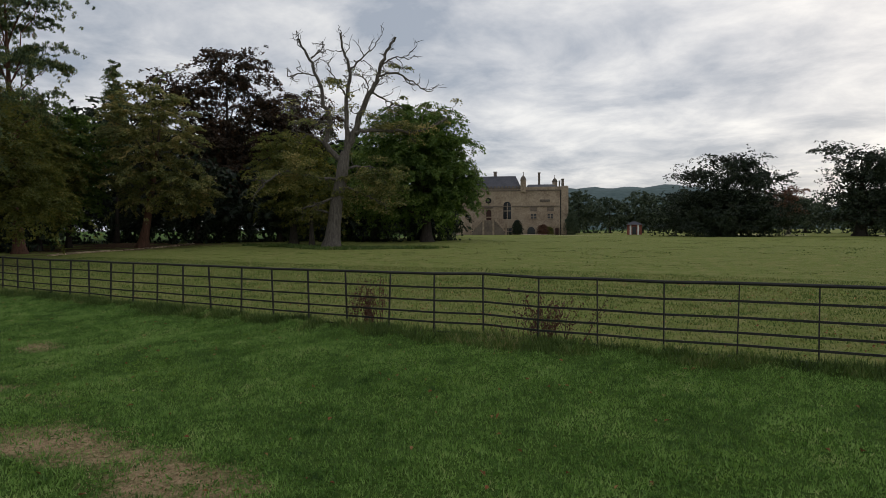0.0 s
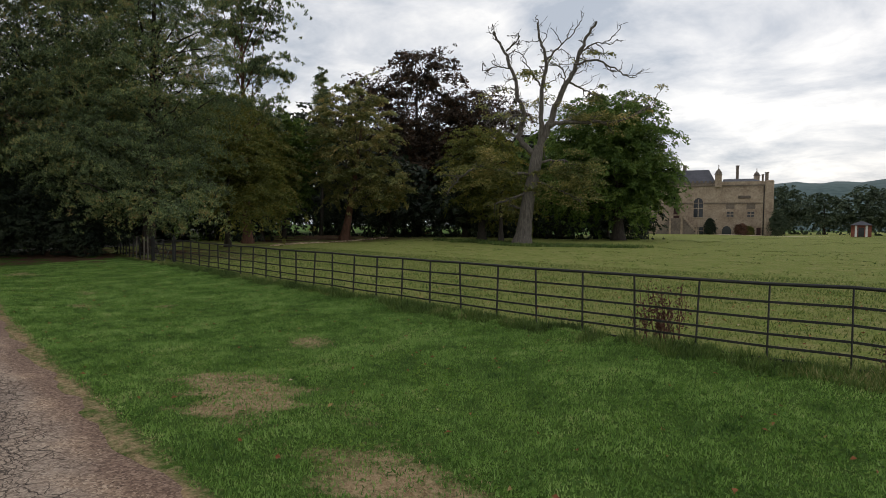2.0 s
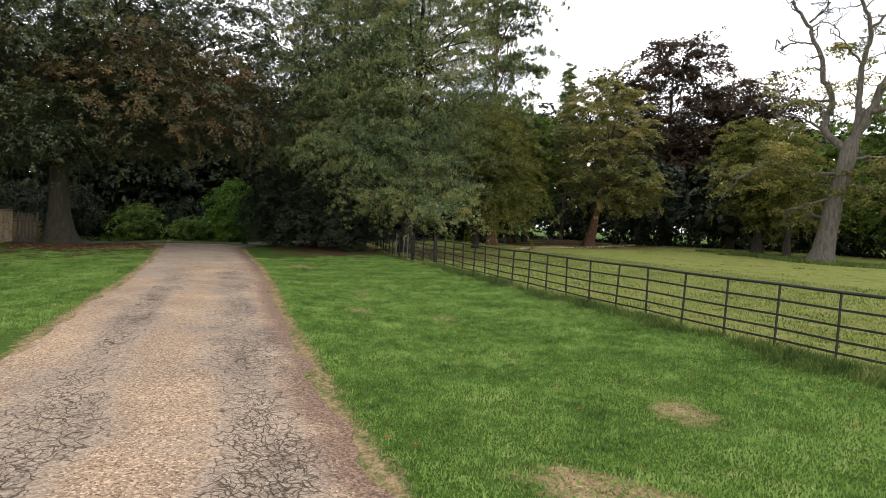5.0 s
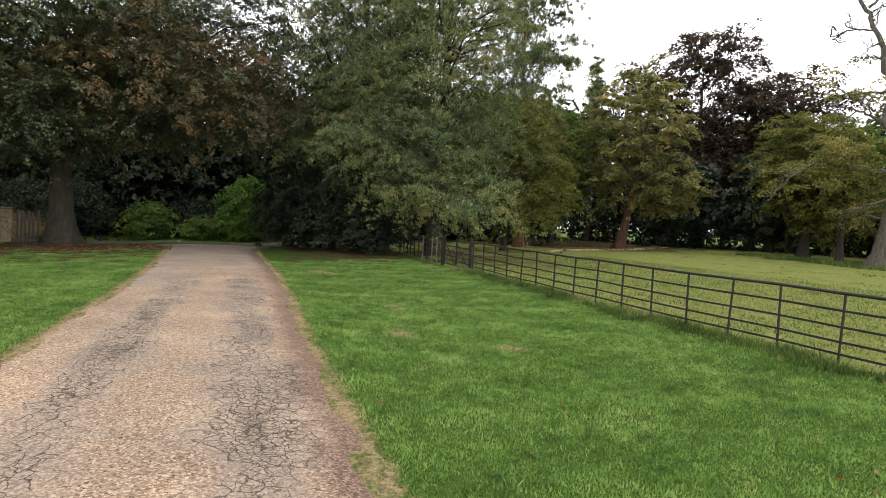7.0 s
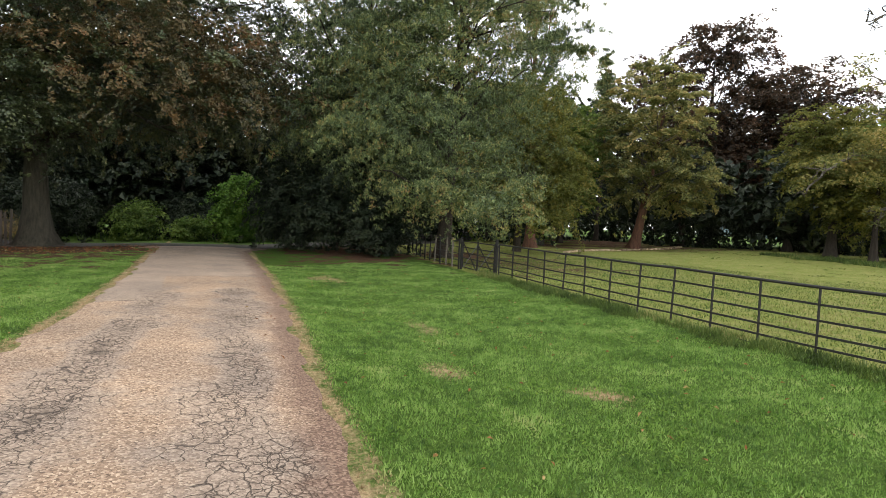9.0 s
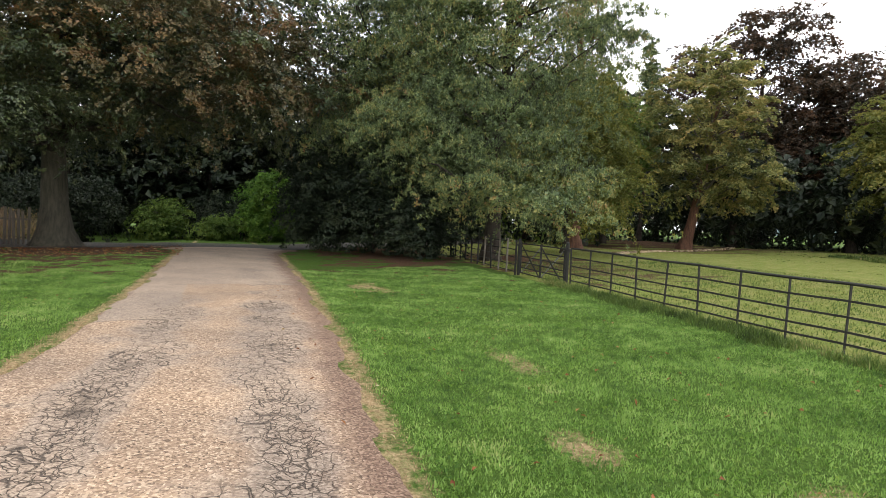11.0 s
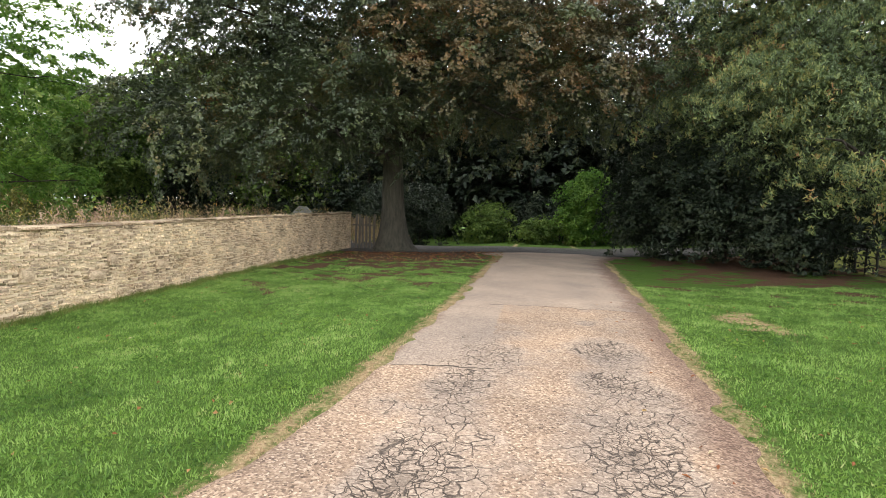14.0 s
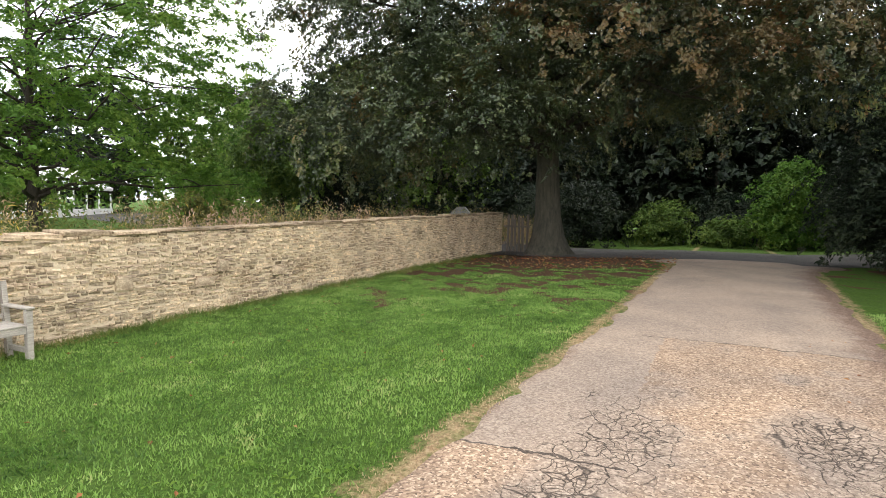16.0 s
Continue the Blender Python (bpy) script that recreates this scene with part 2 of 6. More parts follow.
FLOWERS = foliage("border_flowers", [(0.0, (0.10, 0.14, 0.05)), (0.35, (0.22, 0.20, 0.10)), (0.55, (0.42, 0.33, 0.17)), (0.75, (0.55, 0.42, 0.08)), (1.0, (0.45, 0.13, 0.08))], 0.7, 0.3, 0.5)


LATTICE = np.random.default_rng(5).uniform(0, 1, (256, 256))


def value_noise(x, y, size):
    """Smooth random patches of about that size in metres, 0 to 1."""
    u, v = np.asarray(x) / size, np.asarray(y) / size
    i, j = np.floor(u).astype(int), np.floor(v).astype(int)
    f, g = u - i, v - j
    f, g = f * f * (3 - 2 * f), g * g * (3 - 2 * g)
    a, b = LATTICE[i % 256, j % 256], LATTICE[(i + 1) % 256, j % 256]
    c, d = LATTICE[i % 256, (j + 1) % 256], LATTICE[(i + 1) % 256, (j + 1) % 256]
    return (a * (1 - f) + b * f) * (1 - g) + (c * (1 - f) + d * f) * g


# ---- mesh helpers ----
def mesh_arrays(name, verts, faces, mat=None, smooth=False):
    """A mesh from numpy arrays; faces all with the same number of corners."""
    verts, faces = np.asarray(verts, dtype=np.float32), np.asarray(faces, dtype=np.int32)
    k = faces.shape[1]
    me = bpy.data.meshes.new(name)
    me.vertices.add(len(verts)); me.vertices.foreach_set("co", verts.ravel())
    me.loops.add(faces.size); me.loops.foreach_set("vertex_index", faces.ravel())
    me.polygons.add(len(faces)); me.polygons.foreach_set("loop_start", np.arange(0, faces.size, k, dtype=np.int32))
    me.polygons.foreach_set("use_smooth", np.full(len(faces), smooth))
    if mat:
        me.materials.append(mat)
    me.update(calc_edges=True)
    return me


def under(ob, parent):
    if parent is not None:
        ob.parent = parent
    return ob


def part(name, bm, material_, parent, label=""):
    me = bpy.data.meshes.new(name)
    bm.to_mesh(me); bm.free()
    me.materials.append(material_)
    return tagged(under(new(name, me), parent), label)


def thing(name, m, label, category, group="", kind=""):
    ob = new(name)
    ob.empty_display_size = 0.2
    ob.matrix_world = m
    return tagged(ob, label, category, group, kind)


def box(bm, x0, x1, y0, y1, z0, z1, bevel=0.0):
    r = bmesh.ops.create_cube(bm, size=1.0, matrix=Matrix.LocRotScale(((x0 + x1) / 2, (y0 + y1) / 2, (z0 + z1) / 2), None, (x1 - x0, y1 - y0, z1 - z0)))
    if bevel:
        ed = list({e for v in r["verts"] for e in v.link_edges})
        bmesh.ops.bevel(bm, geom=ed, offset=bevel, segments=1, affect="EDGES")
    return bm


def bar(bm, a, b, w, h):
    """A flat bar of width w and height h from a to b."""
    a, b = Vector(a), Vector(b)
    d = b - a
    q = d.to_track_quat("X", "Z")
    bmesh.ops.create_cube(bm, size=1.0, matrix=Matrix.LocRotScale((a + b) / 2, q, (d.length, w, h)))
    return bm


def tube(points, radii, sides=8):
    """Verts and quad faces of a tapered tube along points."""
    P = np.array(points, dtype=float)
    R = np.array(radii, dtype=float)
    D = np.gradient(P, axis=0)
    D /= np.linalg.norm(D, axis=1)[:, None] + 1e-9
    ref = np.where(np.abs(D[:, 2:3]) > 0.9, np.array([[1.0, 0, 0]]), np.array([[0, 0, 1.0]]))
    if np.abs(D[:, 2]).mean() > 0.6:
        ref = np.tile(np.array([[1.0, 0.1, 0]]), (len(P), 1))
    U = np.cross(D, ref); U /= np.linalg.norm(U, axis=1)[:, None] + 1e-9
    W = np.cross(D, U)
    ang = np.linspace(0, 2 * np.pi, sides, endpoint=False)
    V = (P[:, None] + R[:, None, None] * (np.cos(ang)[None, :, None] * U[:, None] + np.sin(ang)[None, :, None] * W[:, None])).reshape(-1, 3)
    Fc = []
    for i in range(len(P) - 1):
        for j in range(sides):
            k = (j + 1) % sides
            Fc.append((i * sides + j, i * sides + k, (i + 1) * sides + k, (i + 1) * sides + j))
    return V, np.array(Fc)


def merged(chunks):
    vs, fs, n = [], [], 0
    for v, f in chunks:
        vs.append(v); fs.append(f + n); n += len(v)
    return np.vstack(vs), np.vstack(fs)


def tube_part(name, chunks, mat, parent, label=""):
    v, f = merged(chunks)
    return tagged(under(new(name, mesh_arrays(name, v, f, mat, True)), parent), label)


def leaf_quads(pos, normal, length, width, rng, droop=0.0, axis=None):
    """One folded lozenge leaf at each place."""
    n = len(pos)
    normal = normal / (np.linalg.norm(normal, axis=1)[:, None] + 1e-9)
    t = rng.normal(size=(n, 3)) if axis is None else axis + rng.normal(size=(n, 3)) * 0.35
    t[:, 2] -= droop if axis is None else 0.0
    t -= normal * (t * normal).sum(1)[:, None]
    t /= np.linalg.norm(t, axis=1)[:, None] + 1e-9
    s = np.cross(normal, t)
    L = (length * rng.uniform(0.65, 1.35, n))[:, None]
    W = (width * rng.uniform(0.65, 1.35, n))[:, None]
    a = pos - t * L * 0.5
    c = pos + t * L * 0.5 - normal * L * 0.12
    b = pos + s * W * 0.5 + normal * W * 0.22
    d = pos - s * W * 0.5 + normal * W * 0.22
    V = np.stack([a, b, c, d], 1).reshape(-1, 3)
    i = np.arange(n)[:, None] * 4
    return V, np.hstack([i, i + 1, i + 2, i + 3])


def limb_points(a, b, rng, sag=0.0, wander=0.08, steps=6):
    a, b = np.array(a, float), np.array(b, float)
    s = np.linspace(0, 1, steps)[:, None]
    L = np.linalg.norm(b - a)
    p = a + (b - a) * s
    p += rng.normal(size=(steps, 3)) * L * wander * np.sin(np.pi * s) * 0.6
    p[:, 2] += sag * L * np.sin(np.pi * s[:, 0])
    return p


def ground_z(x, y):
    """The lie of the land: the drive runs in a shallow dip, the field climbs gently away from it."""
    x, y = np.asarray(x, float), np.asarray(y, float)
    z = np.interp(y, [-400, -60, -12, -6.4, -3, -1.2, 0, 3, 4.4, 6.2, 7.9, 10, 35, 130, 400, 4000],
                  [1.5, 0.3, -0.1, -0.37, -0.29, -0.19, -0.17, -0.17, -0.19, -0.1, 0.0, 0.03, 0.45, 0.6, 1.2, 6.0])
    z = z + 0.04 * np.clip((-x - 14) / 26, 0, 1) * (np.abs(y) < 12)
    far = np.clip((np.hypot(x + 15, y - 3) - 9) / 25, 0, 1)
    fall = np.clip((-x - 37) / 26, 0, 1)
    z = z - 0.9 * fall * fall * (3 - 2 * fall) * np.clip((20 - y) / 10, 0, 1) * np.clip((y + 30) / 14, 0, 1)
    return z + far * 0.05 * (np.sin(x * 0.31 + y * 0.17) + np.sin(y * 0.23 - x * 0.11))


def gz(x, y):
    return float(ground_z(x, y))


# ---- ground: one sheet to the horizon ----
def road_left(x):
    return np.interp(x, [-46, -36, -34, -26, -21, -19, -15, -8, 6], [0.2, 0.1, 0.05, -0.16, -0.45, -0.66, -0.95, -1.35, -1.7])


def road_right(x):
    return np.interp(x, [-46, -38, -35, -26, -20, -16, -11, -5.5, 6], [3.9, 3.8, 3.68, 3.28, 2.83, 2.42, 2.05, 1.76, 1.5])


def fence_y(x):
    x = np.asarray(x, float)
    return np.where(x > -27.2, 7.8 - 0.0107 * x + 0.00173 * x * x, 9.42 - 0.123 * (x + 27.2))


BARE_SPOTS = [(-7.9, 3.15, 1.25, 0.75), (-5.2, 2.95, 1.0, 0.5), (-3.75, 2.85, 0.85, 0.45), (-26.0, 4.7, 1.3, 0.35), (-15.0, 5.1, 0.5, 0.3), (-19.0, 4.7, 0.7, 0.25), (-9.6, 5.2, 0.5, 0.3), (-16.4, 3.9, 0.5, 0.3)]


def spot(x, y, cx, cy, rx, ry):
    wob = 0.9 * (value_noise(x, y, 0.45) - 0.5) + 0.6 * (value_noise(x, y, 0.16) - 0.5) + 0.1 * np.sin(x * 3.7 + cy) * np.sin(y * 4.9 + cx) + 0.14 * np.sin(x * 8.3 - y * 6.1) + 0.10 * np.sin(x * 13.1 + y * 17.3)
    return np.clip(1.35 - 1.1 * np.hypot((x - cx) / rx, (y - cy) / ry) + wob * np.clip(rx, 0.3, 1.5), 0, 1)


def ground_masks(x, y):
    bare = np.zeros_like(x)
    for s in BARE_SPOTS:
        bare = np.maximum(bare, spot(x, y, *s) * 0.8)
    edge = np.minimum(np.abs(y - road_left(x)), np.abs(y - road_right(x)))
    bare = np.maximum(bare, np.clip(1 - edge / 0.32, 0, 1) * 0.8)
    shade = np.clip(1.3 * np.maximum(spot(x, y, -39.0, -3.4, 8.6, 4.4), spot(x, y, -36.5, 7.8, 7.0, 3.0)), 0, 1)
    shade = np.maximum(shade, spot(x, y, -31.5, 12.6, 6.0, 3.2))
    shade = np.maximum(shade, spot(x, y, -48, 34, 12, 20) * 0.7)
    litter = np.clip(shade, 0, 1)
    field = np.clip((y - fence_y(x) + 0.25) / 0.3, 0, 1) * np.clip((x + 52) / 4, 0, 1)
    return bare, litter, field


def spaced(dense0, dense1, step, lo, hi, grow=1.22):
    mid = list(np.arange(dense0, dense1 + step / 2, step))
    a, s = dense0, step
    left = []
    while a > lo:
        s *= grow
        a -= s
        left.append(max(a, lo))
    b, s, right = dense1, step, []
    while b < hi:
        s *= grow
        b += s
        right.append(min(b, hi))
    return np.array(left[::-1] + mid + right)


def ground_material():
    m = bpy.data.materials.new("turf_and_earth")
    m.use_nodes = True
    nt = m.node_tree
    nd, ln = nt.nodes, nt.links
    b = nd["Principled BSDF"]
    b.inputs["Roughness"].default_value, b.inputs["Specular IOR Level"].default_value = 0.95, 0.1
    co = nd.new("ShaderNodeTexCoord")

    def noise_tex(scale, detail=4, rough=0.6):
        n = nd.new("ShaderNodeTexNoise")
        n.inputs["Scale"].default_value, n.inputs["Detail"].default_value, n.inputs["Roughness"].default_value = scale, detail, rough
        ln.new(co.outputs["Object"], n.inputs["Vector"])
        return n.outputs[0]

    def ramp(src, *stops):
        r = nd.new("ShaderNodeValToRGB")
        e = r.color_ramp.elements
        while len(e) < len(stops):
            e.new(0.5)
        for i, (p, c) in enumerate(stops):
            e[i].position, e[i].color = p, (*c, 1) if len(c) == 3 else c
        ln.new(src, r.inputs[0])
        return r.outputs[0]

    def mix(f, a, c):
        x = nd.new("ShaderNodeMix"); x.data_type = "RGBA"
        ln.new(f, x.inputs[0]); ln.new(a, x.inputs[6]); ln.new(c, x.inputs[7])
        return x.outputs[2]

    def masked(name, ragged, lo=0.42, hi=0.58, amp=0.8):
        at = nd.new("ShaderNodeAttribute"); at.attribute_name = name
        ad = nd.new("ShaderNodeMath"); ad.operation = "MULTIPLY_ADD"; ad.inputs[1].default_value = amp
        sb = nd.new("ShaderNodeMath"); sb.operation = "SUBTRACT"; sb.inputs[1].default_value = 0.5
        ln.new(ragged, sb.inputs[0]); ln.new(sb.outputs[0], ad.inputs[0]); ln.new(at.outputs["Fac"], ad.inputs[2])
        mr = nd.new("ShaderNodeMapRange"); mr.inputs[1].default_value, mr.inputs[2].default_value = lo, hi
        ln.new(ad.outputs[0], mr.inputs[0])
        return mr.outputs[0]

    broad, mid, fine, grain = noise_tex(0.35, 4), noise_tex(2.2, 6, 0.7), noise_tex(28, 4, 0.7), noise_tex(140, 2)
    clod = noise_tex(9.0, 5, 0.75)
    lawn = mix(broad, ramp(fine, (0.3, (0.03, 0.06, 0.012)), (0.55, (0.07, 0.13, 0.022)), (0.75, (0.13, 0.20, 0.04))),
               ramp(fine, (0.3, (0.038, 0.07, 0.014)), (0.6, (0.095, 0.16, 0.03)), (0.8, (0.18, 0.22, 0.06))))
    pasture = mix(ramp(mid, (0.44, (0, 0, 0)), (0.72, (1, 1, 1))), ramp(fine, (0.3, (0.10, 0.135, 0.03)), (0.7, (0.25, 0.29, 0.068))),
                  ramp(fine, (0.3, (0.19, 0.185, 0.06)), (0.7, (0.40, 0.345, 0.14))))
    earth = ramp(fine, (0.3, (0.18, 0.12, 0.065)), (0.5, (0.38, 0.27, 0.155)), (0.75, (0.54, 0.41, 0.25)))
    leaf = ramp(grain, (0.3, (0.045, 0.026, 0.017)), (0.55, (0.12, 0.068, 0.042)), (0.75, (0.21, 0.12, 0.07)))
    c = mix(masked("field", mid, 0.3, 0.7), lawn, pasture)
    c = mix(masked("litter", mid), c, leaf)
    c = mix(masked("bare", clod, 0.35, 0.8, 1.6), c, earth)
    ln.new(c, b.inputs["Base Color"])
    bp = nd.new("ShaderNodeBump"); bp.inputs["Strength"].default_value, bp.inputs["Distance"].default_value = 1.0, 0.09
    ln.new(clod, bp.inputs["Height"]); ln.new(bp.outputs[0], b.inputs["Normal"])
    return m


def build_ground():
    xs = spaced(-42, 4, 0.2, -3000, 3000)
    ys = spaced(-9, 11, 0.2, -3000, 3500)
    X, Y = np.meshgrid(xs, ys)
    Z = ground_z(X, Y)
    near = np.clip(1 - np.hypot(np.clip(np.abs(X + 19) - 23, 0, None), np.clip(np.abs(Y - 1) - 10, 0, None)) / 3, 0, 1)
    Z += near * 0.018 * (np.sin(X * 2.3 + Y * 1.7) * np.sin(Y * 2.9 - X * 0.8) + 0.7 * np.sin(X * 5.1 - Y * 3.3))
    Z += 0.08 * np.exp(-((Y - fence_y(X) + 0.12) / 0.3) ** 2) * (X > -25) * near
    inside = np.minimum(Y - road_left(X), road_right(X) - Y)
    Z -= 0.12 * np.clip((inside - 0.12) / 0.25, 0, 1) * (X > -39.2) * (X < 30)
    n, mx = len(ys), len(xs)
    V = np.stack([X.ravel(), Y.ravel(), Z.ravel()], 1)
    i = (np.arange(n - 1)[:, None] * mx + np.arange(mx - 1)[None]).ravel()[:, None]
    me = mesh_arrays("ground", V, np.hstack([i, i + 1, i + 1 + mx, i + mx]), ground_material(), True)
    for name, values in zip(("bare", "litter", "field"), ground_masks(X.ravel(), Y.ravel())):
        me.attributes.new(name, "FLOAT", "POINT").data.foreach_set("value", values.astype(np.float32))
    tagged(new("ground", me), "mown lawn, worn earth patches and rough pasture", "ground", kind="structure")


build_ground()


# ---- the drive ----
def road_material(name, gravel):
    m = bpy.data.materials.new(name)
    m.use_nodes = True
    nt = m.node_tree
    nd, ln = nt.nodes, nt.links
    b = nd["Principled BSDF"]
    b.inputs["Roughness"].default_value, b.inputs["Specular IOR Level"].default_value = 0.88, 0.25
    co = nd.new("ShaderNodeTexCoord")
    at = nd.new("ShaderNodeAttribute"); at.attribute_name = "worn"

    def tex(kind, scale, **kw):
        n = nd.new(kind)
        n.inputs["Scale"].default_value = scale
        for k, v in kw.items():
            n.inputs[k].default_value = v
        return n

    def ramp(src, *stops):
        r = nd.new("ShaderNodeValToRGB")
        e = r.color_ramp.elements
        while len(e) < len(stops):
            e.new(0.5)
        for i, (p, c) in enumerate(stops):
            e[i].position, e[i].color = p, (*c, 1)
        ln.new(src, r.inputs[0])
        return r.outputs[0]

    def math_node(op, a, c):
        x = nd.new("ShaderNodeMath"); x.operation = op
        for k, v in enumerate((a, c)):
            if isinstance(v, (int, float)):
                x.inputs[k].default_value = v
            else:
                ln.new(v, x.inputs[k])
        return x.outputs[0]

    def mix(f, a, c):
        x = nd.new("ShaderNodeMix"); x.data_type = "RGBA"
        ln.new(f, x.inputs[0]); ln.new(a, x.inputs[6]); ln.new(c, x.inputs[7])
        return x.outputs[2]

    broad = tex("ShaderNodeTexNoise", 0.8, Detail=5.0)
    mid = tex("ShaderNodeTexNoise", 3.2, Detail=6.0, Roughness=0.65)
    warp = tex("ShaderNodeTexNoise", 6.0, Detail=3.0)
    chips = tex("ShaderNodeTexVoronoi", 62.0)
    for n in (broad, mid, warp, chips):
        ln.new(co.outputs["Object"], n.inputs["Vector"])
    off = nd.new("ShaderNodeVectorMath"); off.operation = "SCALE"; off.inputs["Scale"].default_value = 0.17
    ln.new(warp.outputs["Color"], off.inputs[0])
    addv = nd.new("ShaderNodeVectorMath"); addv.operation = "ADD"
    ln.new(co.outputs["Object"], addv.inputs[0]); ln.new(off.outputs[0], addv.inputs[1])
    flat = nd.new("ShaderNodeVectorMath"); flat.operation = "MULTIPLY"; flat.inputs[1].default_value = (1.0, 1.15, 0.0)
    ln.new(addv.outputs[0], flat.inputs[0])
    cracks, web = [], []
    for s, w in ((5.6, 0.03), (11.5, 0.052)):
        v = tex("ShaderNodeTexVoronoi", s)
        v.feature = "DISTANCE_TO_EDGE"
        ln.new(flat.outputs[0], v.inputs["Vector"])
        mr = nd.new("ShaderNodeMapRange"); mr.inputs[1].default_value, mr.inputs[2].default_value = w * 0.25, w
        mr.inputs[3].default_value, mr.inputs[4].default_value = 1, 0
        ln.new(v.outputs[0], mr.inputs[0])
        cracks.append(mr.outputs[0])
    worn = math_node("ADD", at.outputs["Fac"], math_node("MULTIPLY", math_node("SUBTRACT", mid.outputs[0], 0.5), 1.1))
    amount = nd.new("ShaderNodeMapRange"); amount.inputs[1].default_value, amount.inputs[2].default_value = 0.42, 0.58
    ln.new(worn, amount.inputs[0])
    deep = nd.new("ShaderNodeMapRange"); deep.inputs[1].default_value, deep.inputs[2].default_value = 0.6, 0.85
    ln.new(worn, deep.inputs[0])
    crack = math_node("MAXIMUM", math_node("MULTIPLY", cracks[0], amount.outputs[0]), math_node("MULTIPLY", cracks[1], deep.outputs[0]))
    chip = chips.outputs["Color"]
    if gravel:
        stone = ramp(chip, (0.05, (0.10, 0.068, 0.048)), (0.3, (0.27, 0.188, 0.132)), (0.65, (0.42, 0.303, 0.212)), (0.95, (0.68, 0.54, 0.40)))
        tar = ramp(chip, (0.1, (0.26, 0.205, 0.165)), (0.5, (0.35, 0.285, 0.23)), (0.95, (0.44, 0.365, 0.30)))
    else:
        stone = ramp(chip, (0.1, (0.05, 0.048, 0.045)), (0.5, (0.085, 0.08, 0.075)), (0.95, (0.14, 0.13, 0.12)))
        tar = stone
    # later strips of smooth tar beyond the joints, and the joints themselves
    xyz = nd.new("ShaderNodeSeparateXYZ")
    ln.new(addv.outputs[0], xyz.inputs[0])
    px, py = xyz.outputs[0], xyz.outputs[1]
    near_side = math_node("MULTIPLY", math_node("LESS_THAN", px, -21.9), math_node("LESS_THAN", py, 0.85))
    strip = math_node("MAXIMUM", near_side, math_node("LESS_THAN", px, -26.0))
    joint = math_node("MULTIPLY", math_node("COMPARE", px, -21.9), math_node("LESS_THAN", py, 0.95))
    joint2 = math_node("MULTIPLY", math_node("COMPARE", px, -26.0), math_node("GREATER_THAN", py, 0.6))
    for k in (joint, joint2):
        k.node.inputs[0].links[0].from_node.inputs[2].default_value = 0.012
    if gravel:
        crack = math_node("MAXIMUM", crack, math_node("MAXIMUM", joint, joint2))
    patchy = nd.new("ShaderNodeMapRange"); patchy.inputs[1].default_value, patchy.inputs[2].default_value = 0.25, 0.6
    ln.new(worn, patchy.inputs[0])
    smooth = math_node("MAXIMUM", math_node("MULTIPLY", strip, 0.75), math_node("MULTIPLY", patchy.outputs[0], 0.7))
    base = mix(smooth, stone, tar)
    dull = nd.new("ShaderNodeMix"); dull.data_type, dull.blend_type = "RGBA", "MULTIPLY"
    dull.inputs[0].default_value = 1.0
    ln.new(base, dull.inputs[6])
    ln.new(ramp(broad.outputs[0], (0.3, (0.72, 0.72, 0.74)), (0.7, (1.08, 1.04, 1.0))), dull.inputs[7])
    grit = ramp(chip, (0.1, (0.06, 0.046, 0.036)), (0.9, (0.16, 0.125, 0.10)))
    dark = nd.new("ShaderNodeMapRange"); dark.inputs[1].default_value, dark.inputs[2].default_value = 1.12, 1.45
    ln.new(worn, dark.inputs[0])
    c = mix(math_node("MULTIPLY", dark.outputs[0], 0.8), dull.outputs[2], grit)
    c = mix(math_node("MULTIPLY", crack, 0.88), c, ramp(chip, (0.1, (0.03, 0.024, 0.02)), (0.9, (0.09, 0.07, 0.058))))
    rim = nd.new("ShaderNodeAttribute"); rim.attribute_name = "rim"
    rimf = nd.new("ShaderNodeMapRange"); rimf.inputs[1].default_value, rimf.inputs[2].default_value = 0.35, 0.8
    ln.new(math_node("ADD", rim.outputs["Fac"], math_node("MULTIPLY", math_node("SUBTRACT", mid.outputs[0], 0.5), 1.2)), rimf.inputs[0])
    c = mix(math_node("MULTIPLY", rimf.outputs[0], 0.85), c, ramp(chip, (0.1, (0.08, 0.047, 0.034)), (0.5, (0.155, 0.095, 0.068)), (0.95, (0.30, 0.20, 0.15))))
    ln.new(c, b.inputs["Base Color"])
    h = math_node("SUBTRACT", math_node("MULTIPLY", chips.outputs["Distance"], 0.35), math_node("MULTIPLY", crack, 1.0))
    bp = nd.new("ShaderNodeBump"); bp.inputs["Strength"].default_value, bp.inputs["Distance"].default_value = 0.8, 0.018
    ln.new(h, bp.inputs["Height"]); ln.new(bp.outputs[0], b.inputs["Normal"])
    return m


